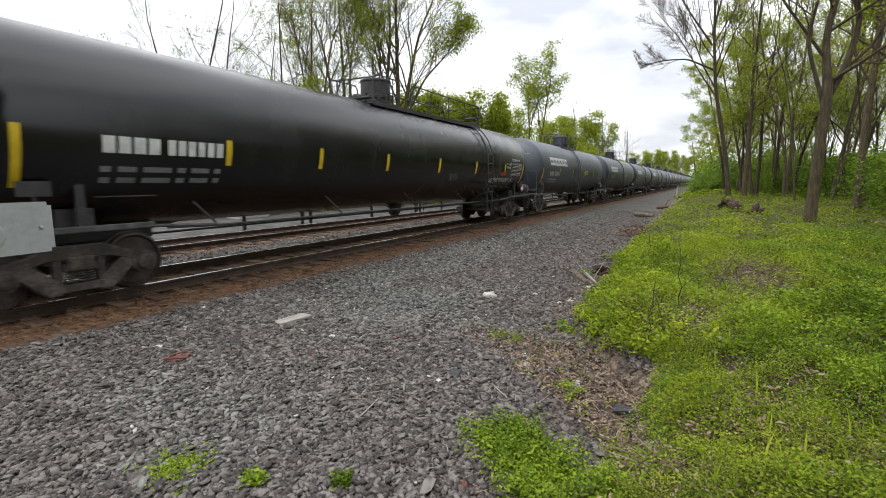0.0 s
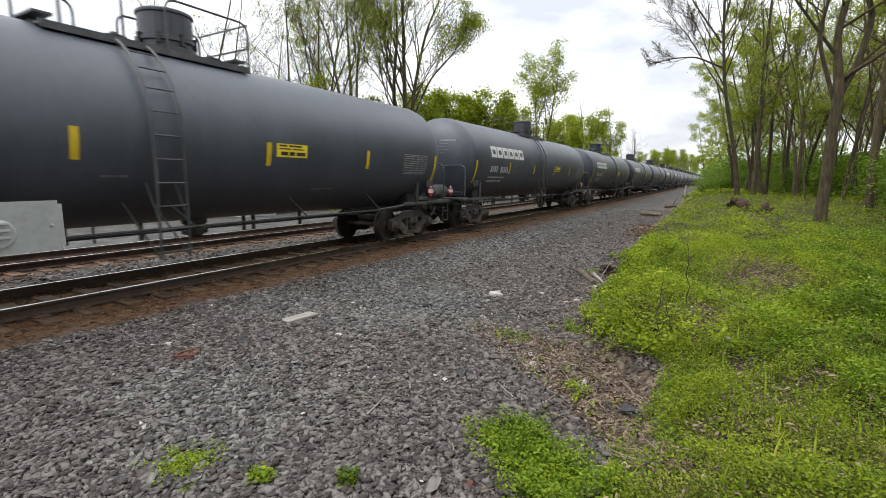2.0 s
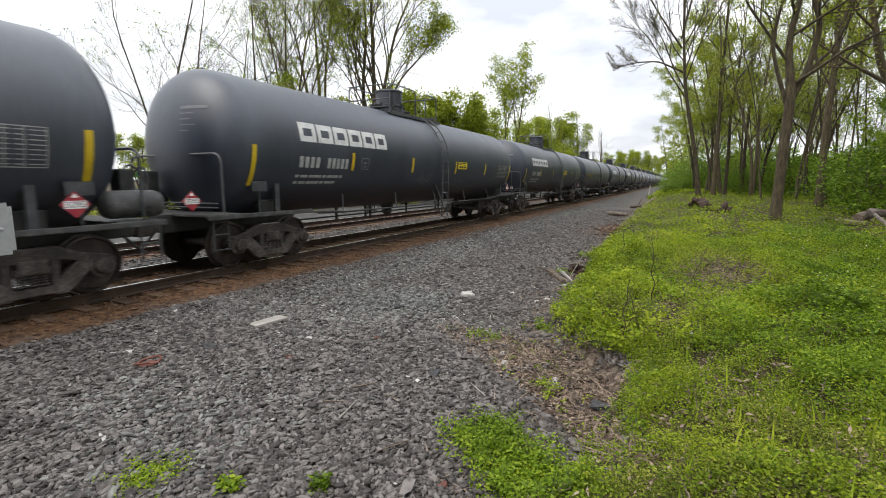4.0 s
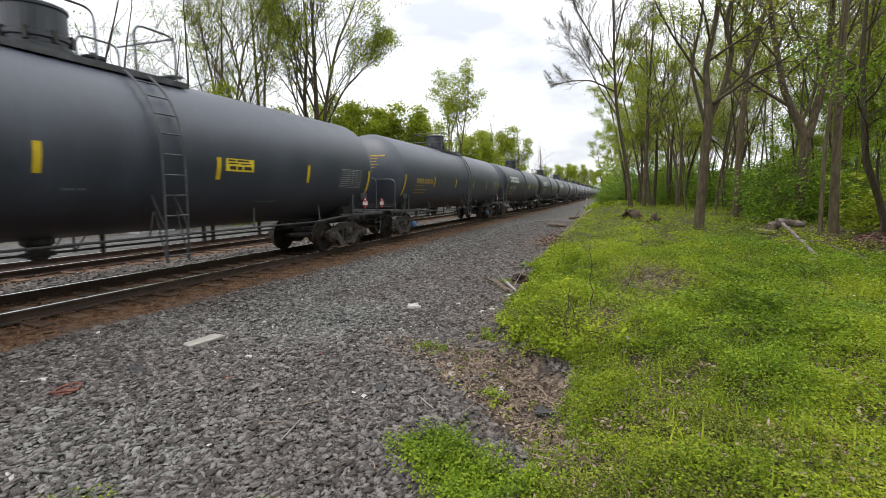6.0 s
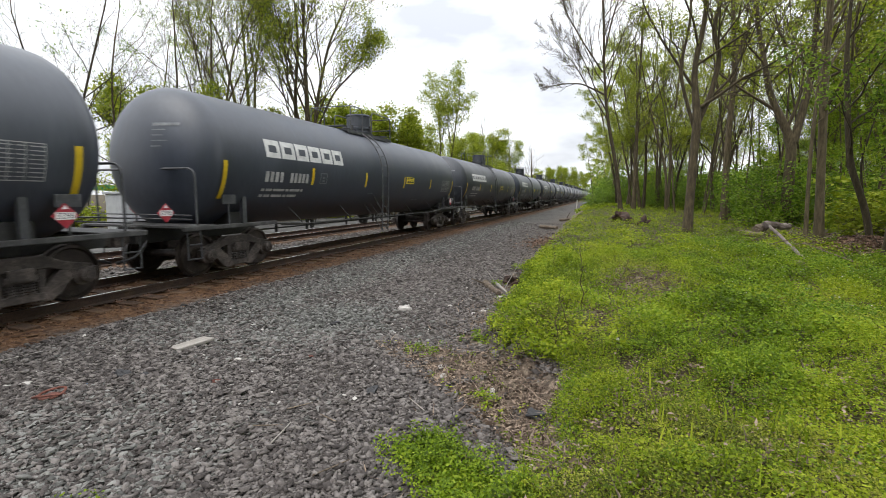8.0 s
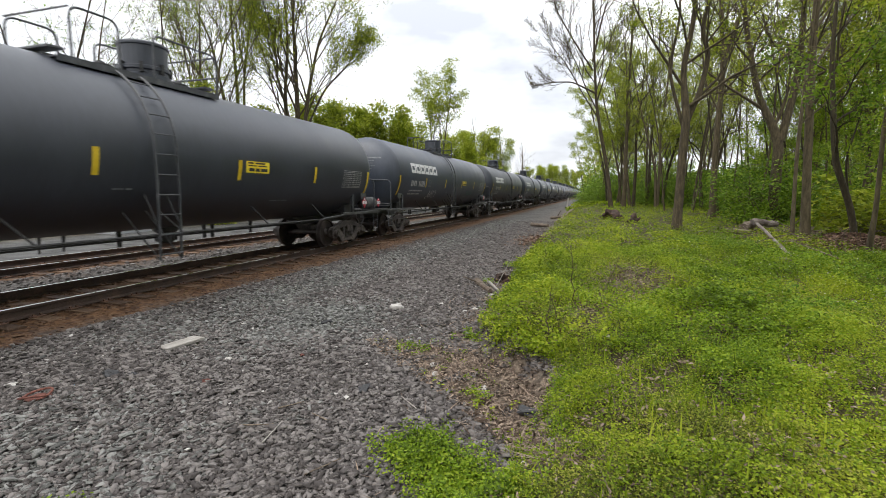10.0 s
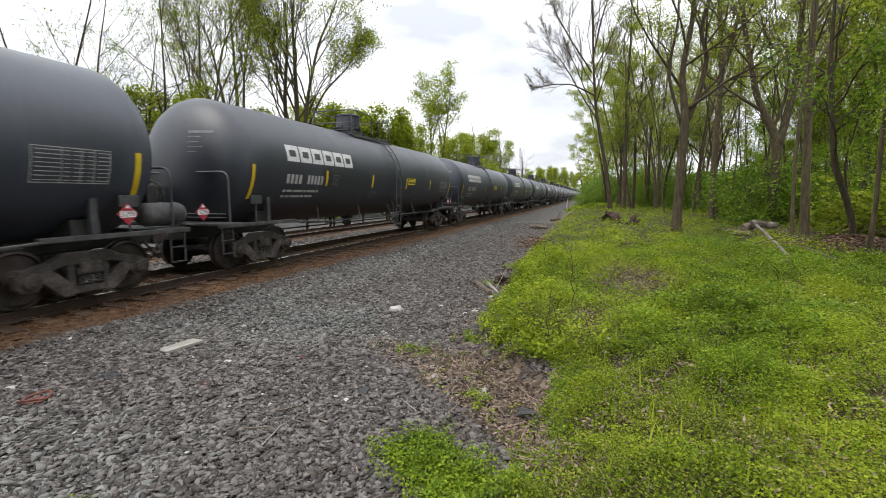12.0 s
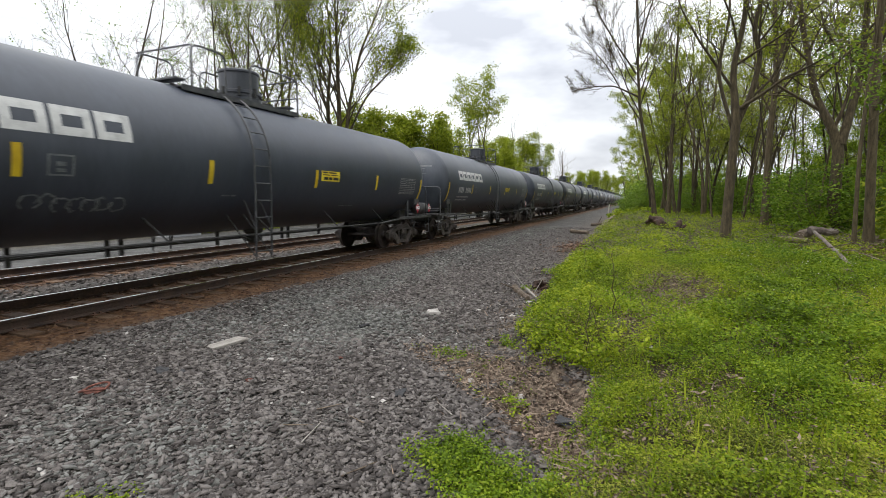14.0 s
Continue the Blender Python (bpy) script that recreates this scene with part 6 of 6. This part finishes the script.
def build_clutter():
    # flat pale timber and rubble on the shoulder
    bm = bmesh.new()
    add_box(bm, (0, 0, 0), (0.26, 0.5, 0.045), bevel=0.012)
    for v in bm.verts:
        v.co.x += 0.02 * math.sin(v.co.y * 9)
        v.co.z += 0.01 * math.sin(v.co.y * 5 + v.co.x * 9)
    slab = tagged(part("timber_offcut", bm, M_PALE), "flat pale weathered timber offcut lying on ballast", "board")
    slab.matrix_basis = pose(*on_ground(-5.3, 4.85, 0.04), 2, -3, -12)
    for x, y, s, m, lab in ((-3.28, 7.58, 0.13, M_PALESTONE, "pale broken lump of concrete on the ballast"), (-1.92, 7.9, 0.06, M_PALESTONE, "small white stone at the bank's foot"), (-2.05, 7.7, 0.05, M_PALESTONE, "small white stone at the bank's foot"), (-1.9, 9.2, 0.07, M_PALESTONE, "small white stone at the bank's foot"), (-4.25, 4.55, 0.055, M_PALESTONE, "yellowish pale stone among the ballast"), (2.28, 5.85, 0.09, M_PALESTONE, "pale round stone among the weeds"), (-2.6, 8.1, 0.05, M_PALESTONE, "pale flat stone on the shoulder"),
                            (-3.2, 5.35, 0.035, M_PALESTONE, "small white stone among the ballast"), (-5.9, 3.2, 0.06, M_PALESTONE, "pale stone beside rusty scrap"), (-6.05, 3.12, 0.045, M_PALESTONE, "pale stone beside rusty scrap")):
        bm = bmesh.new()
        lump(bm, (0, 0, 0), (s, s * 0.8, s * 0.5), x * 7 + y, 2, 0.6)
        ob = tagged(part("stone", bm, m), lab, "stone")
        ob.matrix_basis = pose(*on_ground(x, y, s * 0.3), 0, 0, x * 50)
    for x, y, s in ((-3.93, 6.33, 0.1), (-2.2, 4.2, 0.09), (-5.12, 3.72, 0.13), (-4.85, 3.78, 0.06), (-0.5, 4.35, 0.11)):
        bm = bmesh.new()
        lump(bm, (0, 0, 0), (s, s * 0.6, s * 0.35), x + y, 2, 0.9)
        ob = tagged(part("scrap", bm, M_TARP), "black scrap of rubber lying on the stones", "scrap")
        ob.matrix_basis = pose(*on_ground(x, y, 0.03), 8, 5, x * 40)
    # rusty ring of scrap steel
    bm = bmesh.new()
    pts = [(0.13 * math.cos(a) + 0.02 * math.sin(3 * a), 0.09 * math.sin(a), 0.02 + 0.015 * math.sin(2 * a)) for a in np.linspace(0, math.tau, 22)]
    add_tube(bm, pts, 0.012, 6)
    ring = tagged(part("rusty_hoop", bm, M_RUST), "bent rusty steel hoop lying on the ballast", "scrap")
    ring.matrix_basis = pose(*on_ground(-5.25, 3.05, 0.04), 0, 0, 70)
    bm = bmesh.new()
    lump(bm, (0, 0, 0), (0.11, 0.075, 0.022), 4, 2, 0.5)
    tagged(part("rusty_scrap", bm, M_RUST), "brown rusty scrap inside the hoop", "scrap").matrix_basis = pose(*on_ground(-5.25, 3.05, 0.03), 0, 0, 70)
    for x, y, m, lab, s in ((-5.23, 3.42, M_BLUE, "scrap of bright blue plastic on the ballast", 0.028), (-3.96, 3.92, M_RUST, "rust-red scrap on the ballast", 0.05), (-3.45, 4.95, M_RUST, "rust-red scrap on the ballast", 0.05), (-0.4, 3.22, M_PALESTONE, "crumpled white wrapper in the weeds", 0.03), (-1.04, 4.65, M_PALESTONE, "crumpled white wrapper on dead leaves", 0.06), (-1.62, 4.8, M_PALESTONE, "crumpled white wrapper on dead leaves", 0.05), (0.2, 5.25, M_PALESTONE, "crumpled white wrapper in the weeds", 0.03), (-1.3, 2.6, M_RUST, "rust-red scrap among the stones", 0.04), (-1.75, 5.1, M_PALESTONE, "crumpled white wrapper on dead leaves", 0.04)):
        bm = bmesh.new()
        lump(bm, (0, 0, 0), (s, s * 0.7, s * 0.4), x * 5, 2, 1.2)
        tagged(part("litter", bm, m), lab, "litter").matrix_basis = pose(*on_ground(x, y, s * 0.3 + (0.08 if "weeds" in lab else 0)), 10, 15, x * 77)
    # pale streak of small spilled stone near the ties
    rng = np.random.default_rng(12)
    n = 150
    s = rng.random(n)
    scatter_stones("pale_chips", "line of pale stone chips beside the track", -6.05 - 0.5 * s + rng.normal(0, 0.05, n), 3.3 + 1.5 * s + rng.normal(0, 0.08, n), 0.013, M_PALESTONE, rng, 0.9)
    n = 170
    scatter_stones("pale_chips", "scattered white stone chips in the ballast", rng.uniform(-7, -1.5, n), 1.5 + 11 * rng.random(n), 0.02, M_PALESTONE, rng, 1.4)
    # sticks
    for k, (x, y, turn, length) in enumerate(((-6.83, 3.39, 75, 0.5), (-2.9, 3.2, 20, 0.3), (-2.5, 3.0, 100, 0.35), (-1.9, 2.7, 60, 0.3), (-1.5, 3.9, 140, 0.3), (-2.2, 3.5, 160, 0.22), (-0.6, 5.0, 30, 0.5), (-0.3, 3.9, 70, 0.45), (-5.0, 9.8, 130, 0.8), (-2.8, 3.6, 50, 0.25))):
        a = Vector(on_ground(x, y, 0.035))
        b = a + Vector((math.cos(radians(turn)), math.sin(radians(turn)), 0.02)) * length
        log_thing("stick", "thin pale dry stick lying on the ground", a, b, 0.007, 0.004, M_PALE if k % 2 == 0 else M_WOOD, 40 + k)
    # logs and roots where the bank meets the ballast, farther on
    log_thing("log", "dark rotten log lying on the shoulder", on_ground(-3.7, 30.6, 0.1), on_ground(-2.5, 28.4, 0.14), 0.13, 0.09, M_WOOD, 1, stubs=3)
    log_thing("log", "rotten grey log at the bank's edge", on_ground(-2.2, 33.0, 0.1), on_ground(-1.5, 38.0, 0.2), 0.14, 0.1, M_WOOD, 2, stubs=2)
    log_thing("log", "rotten grey log at the bank's edge", on_ground(-3.2, 39.0, 0.1), on_ground(-2.2, 38.0, 0.15), 0.12, 0.08, M_WOOD, 3, stubs=2)
    log_thing("log", "short pale log at the foot of the bank", on_ground(-2.45, 10.3, 0.06), on_ground(-1.95, 9.4, 0.05), 0.08, 0.05, M_WOOD, 4, stubs=1)
    for k in range(7):
        x, y = -2.75 + 0.12 * k, 18.6 + k * 0.4
        log_thing("branch", "dead brushwood on the shoulder's edge", on_ground(x, y, 0.05), on_ground(x + 0.7 - 0.2 * (k % 3), y - 0.6 + 0.3 * (k % 4), 0.12), 0.03, 0.015, M_WOOD, 50 + k)
    # dark stub and pale root where the bank has washed out
    log_thing("root", "pale dead root at the washed-out foot of the bank", on_ground(-2.35, 10.7, 0.03), on_ground(-1.8, 9.5, 0.06), 0.05, 0.02, M_PALE, 5, stubs=2)
    bm = bmesh.new()
    lump(bm, (0, 0, 0.03), (0.13, 0.1, 0.13), 3, 3, 1.5)
    tagged(part("stump", bm, M_RUSTWOOD), "small dark rotten stub at the foot of the bank", "stump").matrix_basis = pose(*on_ground(-1.95, 10.6), 0, 0, 20)
    # russet brush lying on the shoulder's edge
    rng = np.random.default_rng(31)
    n = 900
    x, y = rng.normal(-2.35, 0.35, n), rng.normal(20.2, 1.0, n)
    c = np.stack([x, y, ground_z(x, y) + np.abs(rng.normal(0, 0.12, n))], -1)
    v, f = leaf_arrays(rng, c, 0.12, 0.3, 0.3)
    tagged(new("brush", mesh_of("brush", v, f, M_BRUSH)), "low heap of russet dead brush on the shoulder's edge", "brush", kind="stuff")
    # broken stump on the bank
    for x, y, s, h in ((0.8, 25.3, 0.36, 0.4), (1.2, 24.0, 0.25, 0.28), (1.75, 22.4, 0.22, 0.24)):
        bm = bmesh.new()
        lump(bm, (0, 0, h * 0.25), (s, s * 0.8, h * 0.8), x * 9, 4, 1.5)
        tagged(part("stump", bm, M_RUSTWOOD), "rotten reddish-brown stump among the weeds", "stump").matrix_basis = pose(*on_ground(x, y), 0, 0, x * 60)
    # felled timber and brush pile at the wood's edge
    log_thing("log", "cut grey log in a pile at the wood's edge", on_ground(5.2, 19.4, 0.2), on_ground(5.75, 20.3, 0.3), 0.16, 0.15, M_WOOD, 5)
    log_thing("log", "cut grey log in a pile at the wood's edge", on_ground(5.5, 19.5, 0.42), on_ground(6.35, 19.9, 0.3), 0.13, 0.12, M_BIRCH, 6)
    log_thing("log", "cut grey log in a pile at the wood's edge", on_ground(4.6, 19.1, 0.1), on_ground(5.3, 18.8, 0.12), 0.1, 0.08, M_WOOD, 7)
    log_thing("log", "long pale birch log sloping down into the weeds", on_ground(5.45, 18.8, 0.42), on_ground(4.3, 12.2, 0.12), 0.05, 0.042, M_BIRCH, 8)
    log_thing("log", "short pale broken log among the weeds", on_ground(3.65, 11.7, 0.14), on_ground(3.85, 11.1, 0.14), 0.06, 0.04, M_BIRCH, 9)
    rng2 = np.random.default_rng(4)
    for k in range(46):
        c = np.array([rng2.normal(6.6, 0.9), rng2.normal(15.6, 1.9)])
        a = rng2.uniform(0, math.tau)
        L = rng2.uniform(0.5, 1.5)
        log_thing("branch", "dead grey branch in the brush at the wood's edge", on_ground(c[0], c[1], 0.08), on_ground(c[0] + L * math.cos(a), c[1] + L * math.sin(a), rng2.uniform(0.1, 0.7)), 0.02, 0.006, M_WOOD, 80 + k, stubs=2)
    # saplings with bare stems on the bank
    for k, (x, y, h) in enumerate(((-0.41, 5.3, 0.75), (-0.2, 6.3, 0.85), (-0.3, 5.6, 0.5), (0.3, 7.5, 0.6), (-0.9, 10.2, 0.6))):
        g = np.random.default_rng(60 + k)
        bm = bmesh.new()
        pts = [Vector(on_ground(x, y))]
        for i in range(6):
            pts.append(pts[-1] + Vector((g.normal() * 0.03, g.normal() * 0.03, h / 6)))
        add_tube(bm, pts, [0.007, 0.0065, 0.006, 0.0055, 0.005, 0.004, 0.003], 5)
        for i in range(2, 6):
            add_tube(bm, [pts[i], pts[i] + Vector((g.normal() * 0.1, g.normal() * 0.1, 0.1))], [0.004, 0.002], 4)
        tagged(part("sapling", bm, M_BARK), "thin dark bare sapling standing in the weeds", "sapling")
    # leaning white marker post on the shoulder
    bm = bmesh.new()
    add_box(bm, (0, 0, 0.75), (0.13, 0.1, 1.6), bevel=0.01)
    tagged(part("marker_post", bm, M_PALESTONE), "leaning white marker post on the shoulder", "post").matrix_basis = pose(*on_ground(-3.1, 60), 0, 6, 0)


def build_cabinet():
    """Grey equipment cabinet beyond the tracks."""
    c = empty("equipment_cabinet", "pale grey metal equipment cabinet beyond the tracks", "cabinet")
    c.matrix_basis = pose(*on_ground(-24.5, 19.2))
    bm = bmesh.new()
    add_box(bm, (0, 0, 1.1), (1.4, 2.2, 2.2), bevel=0.03)
    part("body", bm, M_ALU, c)
    bm = bmesh.new()
    add_box(bm, (0, 0, 2.26), (1.6, 2.4, 0.12), bevel=0.03)
    part("roof", bm, M_ALU, c)
    for y in (-0.54, 0.54):
        bm = bmesh.new()
        add_box(bm, (0.71, y, 1.1), (0.03, 1.0, 1.9), bevel=0.01)
        d = part("door", bm, M_ALU, c)
        bm = bmesh.new()
        add_box(bm, (0.74, y * 0.3, 1.1), (0.04, 0.04, 0.2), bevel=0.008)
        part("handle", bm, M_FITTING, d)
        bm = bmesh.new()
        add_box(bm, (0.73, y, 1.75), (0.012, 0.3, 0.2))
        part("notice", bm, M_PLACARD_WHITE, d)


def build_canopy():
    """Low building with a green fascia across the field."""
    g = mat("green_fascia_panel", [(0.01, 0.2, 0.08), (0.015, 0.26, 0.1), (0.02, 0.3, 0.12)], scale=2, rough=0.5, bump=0.03)
    c = empty("roadside_canopy", "low pale canopy with a green fascia beyond the field", "canopy")
    c.matrix_basis = pose(-62, 33, -0.45, 0, 0, 4)
    bm = bmesh.new()
    add_box(bm, (0, 0, 3.0), (8, 22, 0.5), bevel=0.03)
    part("roof", bm, M_PALESTONE, c)
    bm = bmesh.new()
    add_box(bm, (4.03, 0, 3.0), (0.06, 22, 0.7), bevel=0.01)
    part("fascia", bm, g, c, "green fascia")
    for x in (-2.5, 2.5):
        for y in (-8, 0, 8):
            bm = bmesh.new()
            add_box(bm, (x, y, 1.4), (0.3, 0.3, 2.8), bevel=0.02)
            part("column", bm, M_PALESTONE, c)


build_plate()
build_clutter()
build_cabinet()
build_canopy()


# ---- what moves ----
def motions():
    for k, (car, c, turn, length) in enumerate(CARS):
        y = c + (length if turn else 0)
        walk(car, [(t, pose(NEAR_X, y - SPEED * t, 0, 0, 0, 180 if turn else 0)) for t in (0.0, 3.5, 7.0, 10.5, 14.0)])
        if k > 10:
            continue
        step = SPEED / FPS / 0.457 * (-1 if turn else 1)
        for truck in car.children:
            for w in truck.children:
                if w.name.startswith("wheelset"):
                    y0 = w.matrix_basis.translation.y
                    walk(w, [(i / FPS, Matrix.Translation((0, y0, 0.457)) @ Matrix.Rotation(i * step, 4, "X")) for i in range(421)])


motions()
